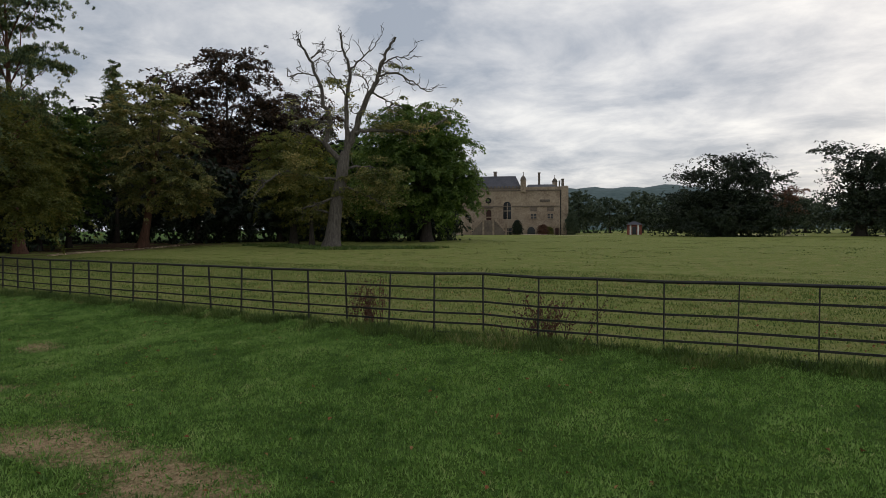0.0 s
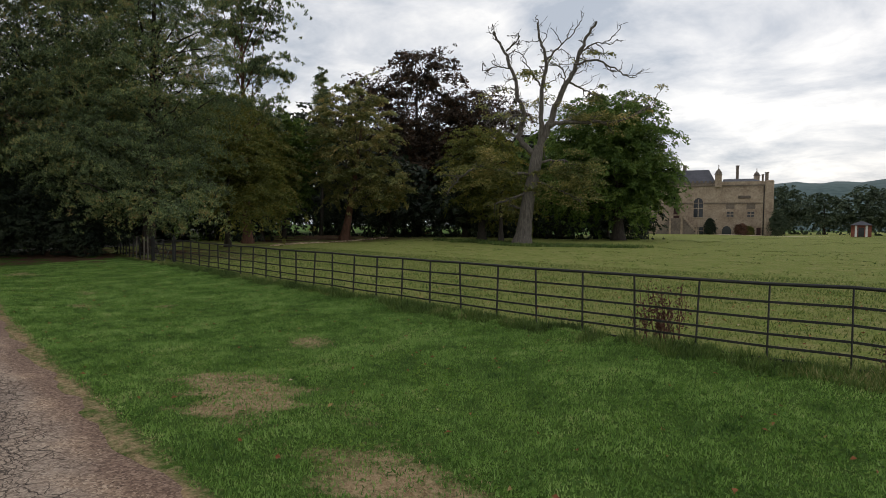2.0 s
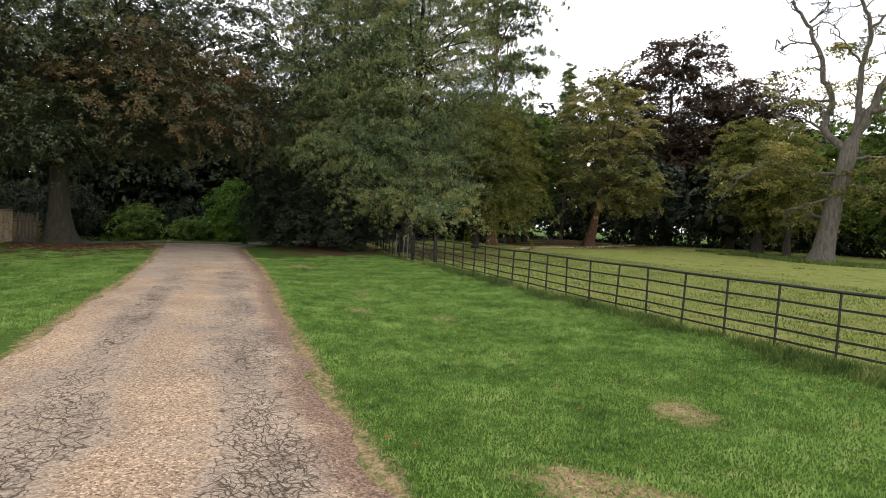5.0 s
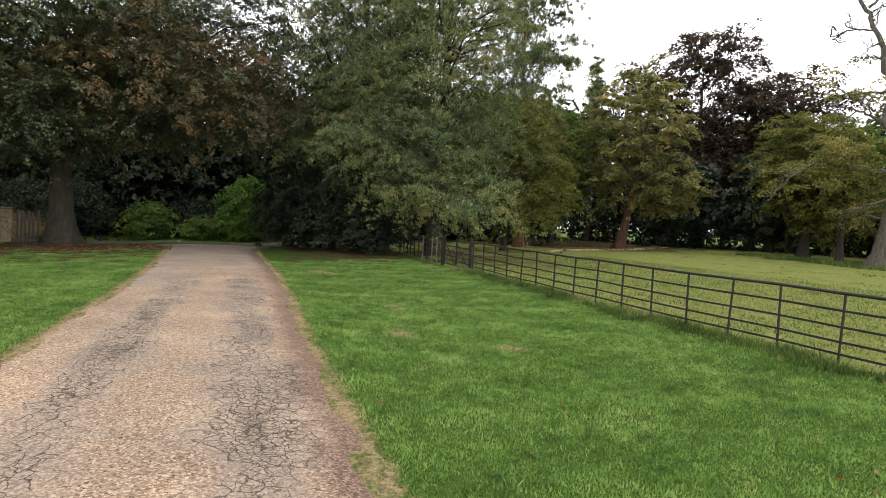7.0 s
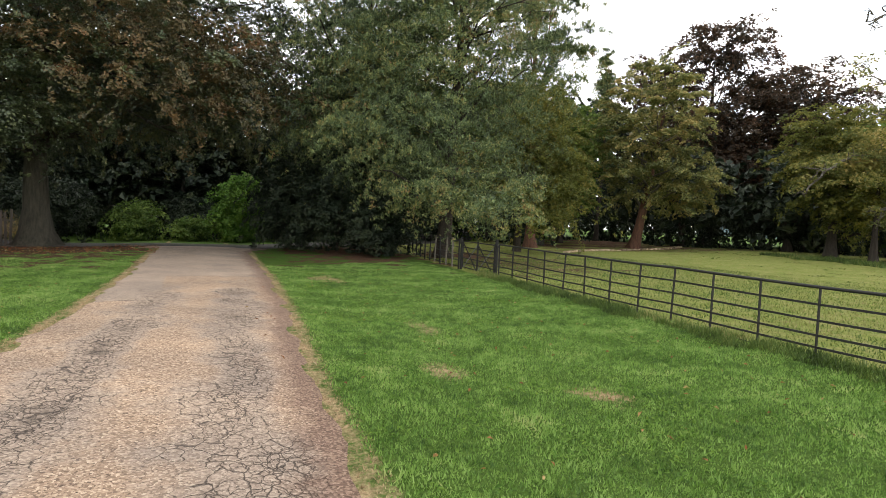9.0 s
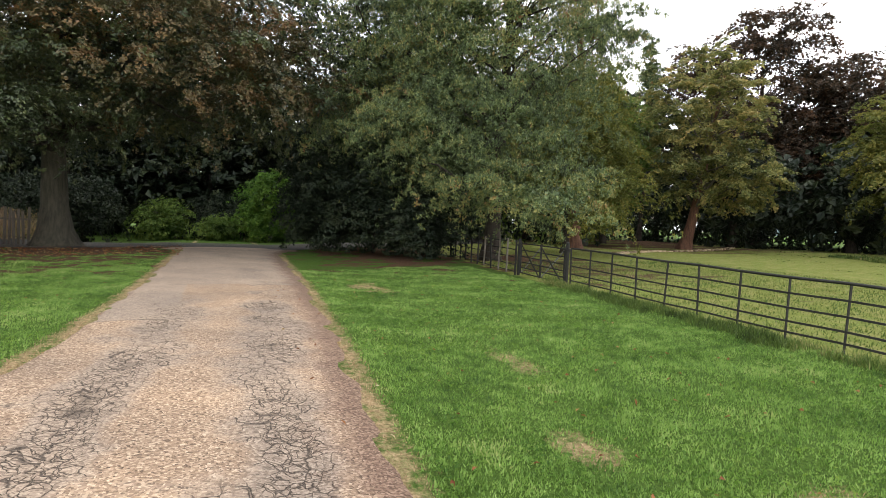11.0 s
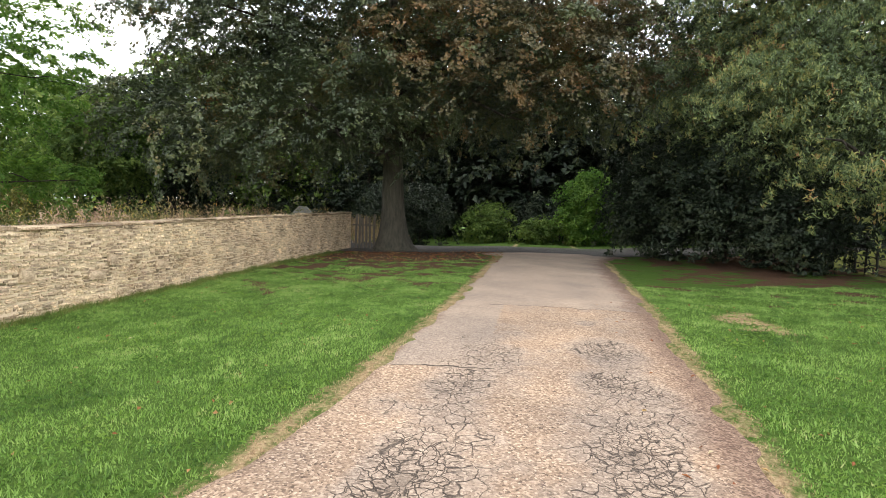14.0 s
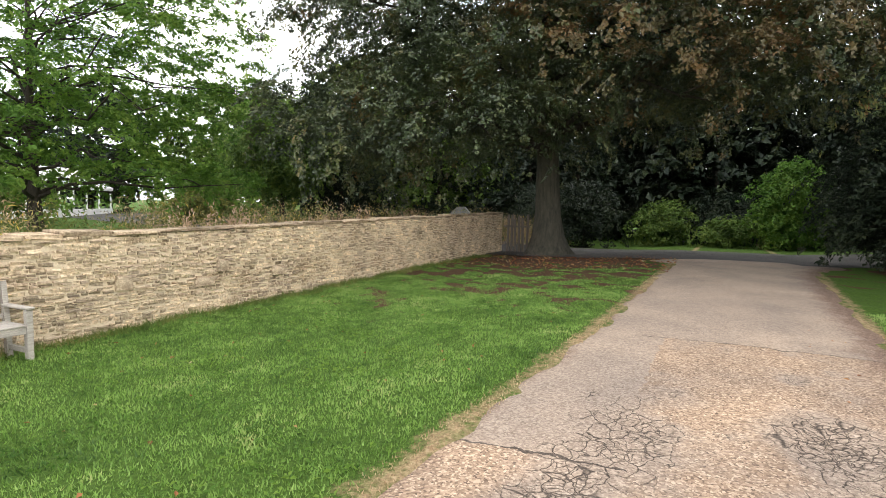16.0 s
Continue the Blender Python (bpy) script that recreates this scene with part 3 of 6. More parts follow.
HOLES = [(-14.0, 0.0, 0.28, 0.20), (-21.9, 1.95, 0.35, 0.26), (-23.0, 2.15, 0.75, 0.42), (-21.5, 0.45, 0.5, 0.42), (-22.8, 0.97, 0.3, 0.2), (-23.7, 2.0, 0.3, 0.25), (-8.6, 1.1, 0.9, 0.35), (-19.6, 0.45, 0.7, 0.32), (-18.2, 0.3, 0.7, 0.3), (-17.4, 0.3, 0.8, 0.3),
         (-15.8, 0.2, 0.6, 0.22), (-12.7, 1.4, 0.7, 0.3), (-14.1, 1.85, 0.9, 0.25), (-16.7, 1.8, 0.9, 0.3), (-19.9, 2.0, 0.9, 0.32), (-18.0, 1.9, 0.8, 0.34), (-9.9, 1.35, 0.8, 0.3), (-26.0, 2.1, 0.3, 0.16), (-24.7, 2.05, 0.2, 0.14)]


def build_road():
    xs = np.concatenate([np.arange(-39.0, 3.0, 0.07), np.arange(3, 30, 1.0)])
    vs = np.linspace(0, 1, 49)
    X, Vv = np.meshgrid(xs, vs, indexing="ij")
    lo, hi = road_left(X), road_right(X)
    rag = 0.14 * (value_noise(X, 0 * X, 0.9) - 0.5) + 0.08 * (value_noise(X, 0 * X + 7, 0.3) - 0.5)
    flare = np.clip((-X - 35.5) / 3.5, 0, 1) ** 2 * 1.6
    lo2, hi2 = lo - rag - flare, hi + 0.12 * (value_noise(X, 0 * X + 31, 0.8) - 0.5) + 0.07 * (value_noise(X, 0 * X + 51, 0.25) - 0.5) + flare
    Y = lo2 + (hi2 - lo2) * Vv
    crown = 1 - (2 * Vv - 1) ** 2
    Z = ground_z(X, Y) - 0.012 + 0.055 * crown ** 0.6
    track = np.maximum(np.exp(-((Vv - 0.30) / 0.13) ** 2), np.exp(-((Vv - 0.76) / 0.14) ** 2)) * np.clip((X + 25) / 3, 0.25, 1)
    worn = 0.10 + 0.60 * track + 0.5 * (value_noise(X, Y * 1.6, 0.8) - 0.5) + 0.3 * (value_noise(X, Y, 0.3) - 0.5)
    for cx, cy, rx, ry in HOLES:
        s = np.clip(1.25 - np.hypot((X - cx) / rx, (Y - cy) / ry), 0, 1)
        worn += 0.42 * s
        Z -= 0.03 * np.clip(s * 1.5 - 0.55, 0, 1)
    Z -= 0.008 * track
    n, mx = X.shape
    i = (np.arange(n - 1)[:, None] * mx + np.arange(mx - 1)[None]).ravel()[:, None]
    me = mesh_arrays("road", np.stack([X.ravel(), Y.ravel(), Z.ravel()], 1), np.hstack([i, i + mx, i + mx + 1, i + 1]), road_material("worn_gravel_drive", True), True)
    me.attributes.new("worn", "FLOAT", "POINT").data.foreach_set("value", worn.ravel().astype(np.float32))
    rim = 1.25 * np.exp(-(1 - Vv) / 0.13) + 0.6 * np.exp(-Vv / 0.06)
    me.attributes.new("rim", "FLOAT", "POINT").data.foreach_set("value", rim.ravel().astype(np.float32))
    tagged(new("road", me), "cracked pale tarmac drive dressed with pinkish gravel", "road", kind="structure")
    xs, ys = np.linspace(-50.2, -38.3, 24), np.linspace(-45, 45, 90)
    X, Y = np.meshgrid(xs, ys, indexing="ij")
    X = X - 0.0035 * Y ** 2 - 0.07 * np.clip(Y - 5, 0, None) ** 1.8
    Z = ground_z(X, Y) + 0.03 + 0.05 * np.sin((np.linspace(0, 1, 24) * np.pi))[:, None]
    n, mx = X.shape
    i = (np.arange(n - 1)[:, None] * mx + np.arange(mx - 1)[None]).ravel()[:, None]
    me = mesh_arrays("road_cross", np.stack([X.ravel(), Y.ravel(), Z.ravel()], 1), np.hstack([i, i + mx, i + mx + 1, i + 1]), road_material("dark_asphalt", False), True)
    me.attributes.new("worn", "FLOAT", "POINT").data.foreach_set("value", np.full(X.size, 0.3, dtype=np.float32))
    tagged(new("road_2", me), "dark asphalt lane crossing under the trees", "road", kind="structure")


build_road()


# ---- iron estate fence and field gate ----
RAILS = [(0.935, 0.042, 0.034), (0.72, 0.014, 0.028), (0.52, 0.014, 0.028), (0.335, 0.014, 0.028), (0.185, 0.014, 0.028), (0.04, 0.014, 0.026)]


def build_fence():
    rng = np.random.default_rng(3)
    xs = [0.93 + 0.836 * k for k in range(4, -31, -1)]
    pts = [(x, float(fence_y(x))) for x in xs]
    base = [gz(x, y) + 0.02 + 0.03 * min(1, max(0, (x + 13) / 11)) for x, y in pts]
    base = [float(v) for v in np.polyval(np.polyfit(xs, base, 3), xs)]
    sag = [0.007 * rng.standard_normal() for _ in pts]
    fence = thing("estate_fence", pose(0, 0, 0), "black wrought-iron estate fence with six rails beside the lawn", "fence")
    for (x, y), z, s in zip(pts, base, sag):
        bm = bmesh.new()
        box(bm, -0.007, 0.007, -0.019, 0.019, -0.12, 0.935 + s, 0.003)
        p = part("post", bm, IRON, fence)
        p.matrix_basis = pose(x, y, z, rng.normal() * 1.2, rng.normal() * 0.8, -3)
    for zr, w, h in RAILS:
        for i in range(len(pts) - 1):
            bm = bmesh.new()
            a = (pts[i][0] + 0.01, pts[i][1], base[i] + zr + sag[i])
            b = (pts[i + 1][0] - 0.01, pts[i + 1][1], base[i + 1] + zr + sag[i + 1])
            if w > 0.03:
                q = (Vector(b) - Vector(a)).to_track_quat("Z", "Y")
                bmesh.ops.create_cone(bm, segments=8, radius1=w / 2, radius2=w / 2, depth=(Vector(b) - Vector(a)).length + 0.02, matrix=Matrix.LocRotScale((Vector(a) + Vector(b)) / 2, q, None), cap_ends=True)
            else:
                bar(bm, a, b, w, h)
            part("rail", bm, IRON, fence)


def build_gate():
    a, b = Vector((-24.35, 9.08, gz(-24.35, 9.08))), Vector((-27.25, 9.42, gz(-27.25, 9.42)))
    rng = random.Random(5)
    for p, hgt in ((a, 1.06), (b, 1.02)):
        bm = bmesh.new()
        bmesh.ops.create_cone(bm, segments=12, radius1=0.046, radius2=0.043, depth=hgt + 0.3, cap_ends=True, matrix=Matrix.Translation((0, 0, hgt / 2 - 0.15)))
        bmesh.ops.create_uvsphere(bm, u_segments=12, v_segments=6, radius=0.046, matrix=Matrix.Translation((0, 0, hgt)))
        post = thing("gate_post", Matrix.Translation(p), "round black iron gate post at the field gate", "gate post", "posts of the field gate")
        part("shaft", bm, IRON, post)
        bm = bmesh.new()
        box(bm, -0.09, 0.09, -0.03, 0.03, hgt - 0.18, hgt - 0.12, 0.006)
        part("hinge_collar", bm, IRON, post)
    d = (b - a).normalized()
    gate = thing("field_gate", Matrix.LocRotScale(a + d * 0.1, d.to_track_quat("X", "Z"), None), "closed six-bar iron field gate with crossed braces", "gate")
    L = (b - a).length - 0.2
    for z in (0.10, 0.25, 0.40, 0.56, 0.74, 0.93):
        bm = bar(bmesh.new(), (0, 0, z), (L, 0, z), 0.02, 0.03)
        part("bar", bm, IRON, gate)
    for x in (0.02, L * 0.5, L - 0.02):
        part("stile", box(bmesh.new(), x - 0.015, x + 0.015, -0.024, 0.024, 0.08, 0.97, 0.004), IRON, gate)
    for x0, z0, x1, z1 in ((0.05, 0.1, L * 0.5, 0.93), (L * 0.5, 0.93, L - 0.05, 0.1), (0.05, 0.93, L * 0.5, 0.1), (L * 0.5, 0.1, L - 0.05, 0.93)):
        side = 0.028 if z0 < z1 else -0.028
        part("brace", bar(bmesh.new(), (x0, side, z0), (x1, side, z1), 0.012, 0.04), GALV if side < 0 else IRON, gate)
    part("latch", box(bmesh.new(), -0.12, 0.10, -0.02, 0.02, 0.84, 0.88, 0.005), IRON, gate)
    # the run of railing that goes on under the pines
    run = thing("railing", pose(0, 0, 0), "rusty grey railing running on under the pine boughs", "fence")
    d = Vector((-1, 0.13, 0)).normalized()
    pts = [b + d * (0.25 + 0.72 * k) for k in range(11)]
    for k, p in enumerate(pts):
        z = gz(p.x, p.y)
        bm = box(bmesh.new(), -0.025, 0.025, -0.02, 0.02, -0.1, 0.98 + 0.05 * rng.random(), 0.004)
        q = part("post", bm, WOOD_POST if k in (1, 2, 4) else IRON, run)
        q.matrix_basis = pose(p.x, p.y, z, rng.uniform(-2, 2), rng.uniform(-2, 2), 7)
    for zr in (0.95, 0.72, 0.5, 0.28, 0.08):
        bm = bmesh.new()
        for p, q in zip(pts, pts[1:]):
            bar(bm, (p.x, p.y + 0.026, gz(p.x, p.y) + zr), (q.x, q.y + 0.026, gz(q.x, q.y) + zr), 0.012, 0.026)
        part("rail", bm, IRON, run)


build_fence()
build_gate()


# ---- trees ----
def sample_crown(env, n, rng, zmin=0.3, inner=0.45):
    """Clump centres in a set of ellipsoids, mostly near their skins."""
    w = np.array([(e[3] * e[4] * e[5]) ** (2 / 3) for e in env])
    pick = rng.choice(len(env), size=n * 2, p=w / w.sum())
    E = np.array(env)[pick]
    d = rng.normal(size=(n * 2, 3)); d /= np.linalg.norm(d, axis=1)[:, None]
    r = rng.uniform(0, 1, n * 2) ** inner * rng.uniform(0.82, 1.08, n * 2)
    ph = rng.uniform(0, 6, 4)
    r *= 1 + 0.17 * np.sin(3.1 * d[:, 0] + ph[0]) * np.sin(3.7 * d[:, 1] + ph[1]) + 0.12 * np.sin(6 * d[:, 2] + 4 * d[:, 0] + ph[2])
    c = E[:, :3] + d * r[:, None] * E[:, 3:6]
    c = c[c[:, 2] > zmin][:n]
    return c


def leaf_cloud(centres, radius, flat, per, length, width, rng, upright=0.8, droop=0.2, zfloor=0.08, needle=False):
    """Leaves in flattened sprays round each clump centre."""
    n = len(centres) * per
    c = np.repeat(centres, per, axis=0)
    R = np.repeat(radius * rng.uniform(0.6, 1.4, len(centres)), per)
    d = rng.normal(size=(n, 3)); d /= np.linalg.norm(d, axis=1)[:, None]
    d[:, 2] = np.where(rng.uniform(0, 1, n) < 0.8, np.abs(d[:, 2]), d[:, 2])
    r = rng.uniform(0, 1, n) ** 0.3
    o = d * r[:, None] * R[:, None]
    mid = centres[:, :2].mean(0)
    out = c[:, :2] - mid
    out /= np.linalg.norm(out, axis=1)[:, None] + 1e-6
    along, across = o[:, 0] * 1.4, o[:, 1] * 0.85
    o[:, 2] = o[:, 2] * flat - droop * (np.clip(along, 0, None) ** 2 + 0.5 * across ** 2) / (R + 1e-6)
    o[:, 0] = out[:, 0] * along - out[:, 1] * across
    o[:, 1] = out[:, 1] * along + out[:, 0] * across
    p = c + o
    p[:, 2] = np.maximum(p[:, 2], zfloor)
    nrm = rng.normal(size=(n, 3)) * 0.45 + np.array([0, 0, upright * 0.7]) + d * 0.6
    if needle:
        tip = d * np.array([1, 1, 0.7]) + np.array([0, 0, 0.55])
        return leaf_quads(p, rng.normal(size=(n, 3)) + np.array([0, 0, 0.4]), length, width, rng, 0.0, tip)
    return leaf_quads(p, nrm, length, width, rng, droop)


def bough_places(env, spacing, size, rng, zmin, skin):
    """Evenly spread bough centres near the skins of a set of ellipsoids, with their outward directions."""
    env = np.array(env, float)
    env[:, 3:6] = np.maximum(env[:, 3:6] * 0.45, env[:, 3:6] - 0.62 * size)
    w = np.array([(e[3] * e[4] * e[5]) ** (2 / 3) for e in env])
    m = 9000
    E = env[rng.choice(len(env), size=m, p=w / w.sum())]
    d = rng.normal(size=(m, 3)); d /= np.linalg.norm(d, axis=1)[:, None]
    c = E[:, :3] + d * E[:, 3:6] * rng.uniform(skin, 1.04, m)[:, None]
    out = d / E[:, 3:6]; out /= np.linalg.norm(out, axis=1)[:, None]
    depth = np.min([np.linalg.norm((c - e[:3]) / e[3:6], axis=1) for e in env], axis=0)
    ok = (depth > skin - 0.12) & (c[:, 2] > zmin)
    c, out = c[ok], out[ok]
    gap = spacing * rng.uniform(0.7, 1.35, len(c)) * (1 + 0.015 * np.clip(c[:, 2] - 8, 0, 10))
    kept = []
    for i in range(len(c)):
        if not kept or np.min(np.sum((c[kept] - c[i]) ** 2, axis=1)) > gap[i] ** 2:
            kept.append(i)
    return c[kept], out[kept]


def bough_leaves(c, out, size, tufts, per, tuft_r, leaf, width, rng, arch=0.5, droop=0.5, needle=False, zfloor=0.1):
    """Leafy boughs: each a drooping dome of tufts, bare beneath."""
    n = len(c)
    o = out * np.array([1, 1, 0.35]) + rng.normal(size=(n, 3)) * np.array([0.35, 0.35, 0.05])
    o /= np.linalg.norm(o, axis=1)[:, None] + 1e-9
    s = np.cross(np.array([0, 0, 1.0]), o); s /= np.linalg.norm(s, axis=1)[:, None] + 1e-9
    up = np.cross(o, s)
    R = size * rng.uniform(0.6, 1.45, n)
    k = np.repeat(np.arange(n), tufts)
    rad, th = np.sqrt(rng.uniform(0, 1, len(k))), rng.uniform(0, 2 * np.pi, len(k))
    wob = 1 + 0.28 * np.sin(3 * th + k * 1.7) + 0.16 * np.sin(7 * th + k * 0.9)
    a, b = rad * np.cos(th) * wob, rad * np.sin(th) * wob
    lift = arch * (1 - a * a - 0.8 * b * b) - droop * np.clip(a + 0.2, 0, None) ** 2 + 0.10 * rng.normal(size=len(k))
    r = R[k][:, None]
    p = c[k] + r * (1.25 * a[:, None] * o[k] + 0.95 * b[:, None] * s[k] + lift[:, None] * up[k])
    nt = o[k] * ((2 * arch * a + 2 * droop * np.clip(a + 0.2, 0, None)) / 1.25)[:, None] + s[k] * (1.6 * arch * b / 0.95)[:, None] + up[k]
    nt /= np.linalg.norm(nt, axis=1)[:, None] + 1e-9
    m = len(p) * per
    q, N = np.repeat(p, per, axis=0), np.repeat(nt, per, axis=0)
    j = rng.normal(size=(m, 3))
    if needle:
        axis = N * 0.8 + np.array([0, 0, 0.7]) + j * 0.5
        axis /= np.linalg.norm(axis, axis=1)[:, None]
        q = q + axis * leaf * 0.45 + rng.normal(size=(m, 3)) * tuft_r * 0.35
        q[:, 2] = np.maximum(q[:, 2], zfloor)
        return leaf_quads(q, rng.normal(size=(m, 3)) + N * 0.6, leaf, width, rng, 0.0, axis * 2)
    flat = j - N * (j * N).sum(1)[:, None] * 0.65
    q = q + flat * tuft_r * 0.55
    q[:, 2] = np.maximum(q[:, 2], zfloor)
    return leaf_quads(q, N + rng.normal(size=(m, 3)) * 0.34, leaf, width, rng, 0.45)


def tree(name, x, y, height, trunk_r, env, clumps, radius, per, leaf, leaf_mat, bark, label, category="tree", seed=1, flat=0.45, limbs=16,
         width=None, lean=(0, 0), zmin=0.6, flare=1.6, upright=0.8, droop=0.2, inner=0.45, trunk_top=0.85, limb_mat=None, group="", core=0.14, core_size=2.0, core_at=0.8, limb_min=0.9, bough=1.7, layer=0.95, twigs=0.0, needle=False, boughs=None, skin=0.72, arch=0.5, hang=0.5, bronze=None):
    """boughs: spacing, size, tufts to a bough, leaves to a tuft, tuft radius."""
    rng = np.random.default_rng(seed)
    z0 = gz(x, y)
    t = thing(name, Matrix.Translation((x, y, z0)), label, category, group)
    top = height * trunk_top
    hs = np.array([-0.25, 0.0, 0.25, 0.7, 1.6, 0.3 * height, 0.5 * height, 0.7 * height, top])
    hs = np.sort(hs)
    s = np.clip(hs / top, 0, 1)
    path = np.stack([lean[0] * s + 0.03 * height * 0.3 * np.sin(3 * s + seed), lean[1] * s + 0.03 * height * 0.3 * np.sin(2.3 * s + seed * 2) - 0.009 * height * math.sin(seed * 2), hs], 1)
    path[:, :2] -= path[1, :2]
    rad = trunk_r * (1 - 0.93 * s ** 0.9) + trunk_r * (flare - 1) * np.exp(-np.clip(hs, 0, None) / 0.6)
    V, Fq = tube(path, rad, 14)
    ang = np.arctan2(V[:, 1], V[:, 0])
    low = np.exp(-np.clip(V[:, 2], 0, None) / 0.5)
    V[:, :2] *= (1 + 0.16 * low * np.sin(ang * 5 + seed))[:, None]
    tube_part("trunk", [(V, Fq)], bark, t)
    if boughs:
        hubs, outs = bough_places(env, boughs[0], boughs[1], rng, zmin, skin)
    else:
        hubs = sample_crown(env, max(10, clumps // 5), rng, zmin, inner)
    cs = np.repeat(hubs, 5, axis=0)
    cs = cs + rng.normal(size=cs.shape) * np.array([1, 1, layer]) * radius * bough * 0.55
    cs[:, 2] = np.maximum(cs[:, 2], zmin * 0.8)
    ends = hubs[rng.choice(len(hubs), size=min(limbs, len(hubs)), replace=False)] if limbs else []
    for e in ends:
        hz = np.clip(e[2] * rng.uniform(0.55, 0.95), min(limb_min, 0.3 * height), top * 0.97)
        i = np.interp(hz, hs, np.arange(len(hs)))
        a = np.array([np.interp(hz, hs, path[:, 0]), np.interp(hz, hs, path[:, 1]), hz])
        r0 = max(0.018, 0.38 * np.interp(hz, hs, rad))
        p = limb_points(a, e, rng, 0.06)
        chunks = [tube(p, np.linspace(r0, 0.012, len(p)), 6)]
        for k in range(3):
            q = p[2 + k]
            tip = q + rng.normal(size=3) * np.array([1, 1, 0.6]) * radius * 0.9
            chunks.append(tube(limb_points(q, tip, rng, 0.05, 0.1, 4), np.linspace(r0 * 0.4, 0.008, 4), 4))
        tube_part("limb", chunks, limb_mat or bark, t)
    if boughs:
        sets = [(hubs, outs, leaf_mat, "crown")]
        if bronze:
            warm = np.linalg.norm((hubs - np.array(bronze[:3])) / np.array(bronze[3:6]), axis=1) + 0.22 * rng.normal(size=len(hubs)) < 1
            sets = [(hubs[~warm], outs[~warm], leaf_mat, "crown"), (hubs[warm], outs[warm], LEAF_BRONZE, "bronzed_crown")]
        for h, o, mat, title in sets:
            leaves = [bough_leaves(h, o, *boughs[1:5], leaf, width or leaf * 0.6, rng, arch, hang, needle)]
            if twigs and title == "crown":
                # the shaded leaves inside
                inner_env = [(*e[:3], e[3] * twigs, e[4] * twigs, e[5] * twigs) for e in env]
                hi, oi = bough_places(inner_env, boughs[0], boughs[1], rng, zmin + 0.4, 0.35)
                leaves.append(bough_leaves(hi, oi, boughs[1] * 0.8, 18, 6, boughs[1] * 0.25, leaf * 1.35, leaf * 1.0, rng, arch, hang))
            Vc, Fc = merged(leaves)
            tagged(under(new(title, mesh_arrays(title, Vc, Fc, mat)), t), kind="stuff")
        core, chunks = 0, []
    else:
        chunks = [leaf_cloud(cs, radius, flat, per, leaf, width or leaf * 0.6, rng, upright, droop, needle=needle)]
    if core:
        mid = np.array([cs[:, 0].mean(), cs[:, 1].mean(), 0])
        ins = cs.copy()
        ins[:, :2] = mid[:2] + (cs[:, :2] - mid[:2]) * core_at
        chunks.append(leaf_cloud(ins, radius * 1.0, flat, max(4, int(per * core)), leaf * core_size, leaf * core_size * 0.75, rng, upright, droop))
    if chunks:
        Vc, Fc = merged(chunks)
        tagged(under(new("crown", mesh_arrays("crown", Vc, Fc, leaf_mat)), t), kind="stuff")
    return t


def shrub(name, x, y, r, h, leaf_mat, label, seed, clumps=60, per=120, leaf=0.12, flat=0.7, category="shrub"):
    env = [(0, 0, h * 0.45, r, r, h * 0.52), (r * 0.3, -r * 0.2, h * 0.3, r * 0.8, r * 0.8, h * 0.34)]
    return tree(name, x, y, h, 0.06, env, clumps, r * 0.32, per, leaf, leaf_mat, BARK_DARK, label, category, seed, flat, 8, zmin=0.15, flare=1.2, trunk_top=0.7, twigs=0.6 if leaf < 0.3 else 0.0, boughs=(r * 0.38, r * 0.35, 18, max(4, per // 15), r * 0.10), skin=0.8, arch=0.6, hang=0.5)


# the copper beech beside the drive
tree("copper_beech", -40.0, -4.6, 19, 0.52,
     [(0, -1.0, 11.5, 9.5, 11.0, 7.5), (3.5, -5.2, 4.9, 5.0, 5.2, 2.7), (4.0, 4.2, 7.1, 5.0, 5.8, 3.0), (-2, 0.5, 8.5, 7.5, 8, 4.4), (3.0, 7.0, 6.5, 4.5, 4.6, 2.3), (4.6, -0.8, 5.2, 4.0, 4.4, 2.3)],
     1250, 0.95, 160, 0.118, LEAF_BEECH, BARK_BEECH, "large copper beech with bronze and dark green leaves over the drive", "tree", 11, 0.22, 24, flare=2.0, zmin=2.4, width=0.09, inner=0.3, limb_min=4.0, limb_mat=BARK_DARK, core=0.2, core_size=1.6, core_at=0.7, droop=0.28, bough=2.3, layer=0.25, boughs=(1.25, 0.98, 36, 10, 0.15), skin=0.68, arch=0.42, hang=0.45, twigs=0.66, bronze=(5.5, 5.6, 7.3, 4.6, 5.0, 2.1))
# pines and evergreens by the gate
tree("scots_pine", -32.4, 11.1, 19, 0.30,
     [(0, 0, 13, 4.4, 4.4, 5.6), (0, 0, 8.2, 4.9, 4.9, 4.6), (0.6, -1.2, 4.6, 4.8, 4.8, 3.0), (2.4, -0.6, 2.6, 3.6, 3.4, 2.0), (4.6, -0.7, 2.2, 2.9, 2.2, 1.4)],
     2000, 0.36, 74, 0.115, LEAF_PINE, BARK_DARK, "full Scots pine with blue-green needles beside the gate", "tree", 12, 0.6, 34, 0.034, zmin=0.7, upright=0.5, droop=0.1, core=0.3, core_size=1.0, core_at=0.68, needle=True, bough=3.6, layer=0.22, inner=0.33, boughs=(1.2, 0.86, 36, 11, 0.14), skin=0.6, arch=0.34, hang=0.18, twigs=0.66)
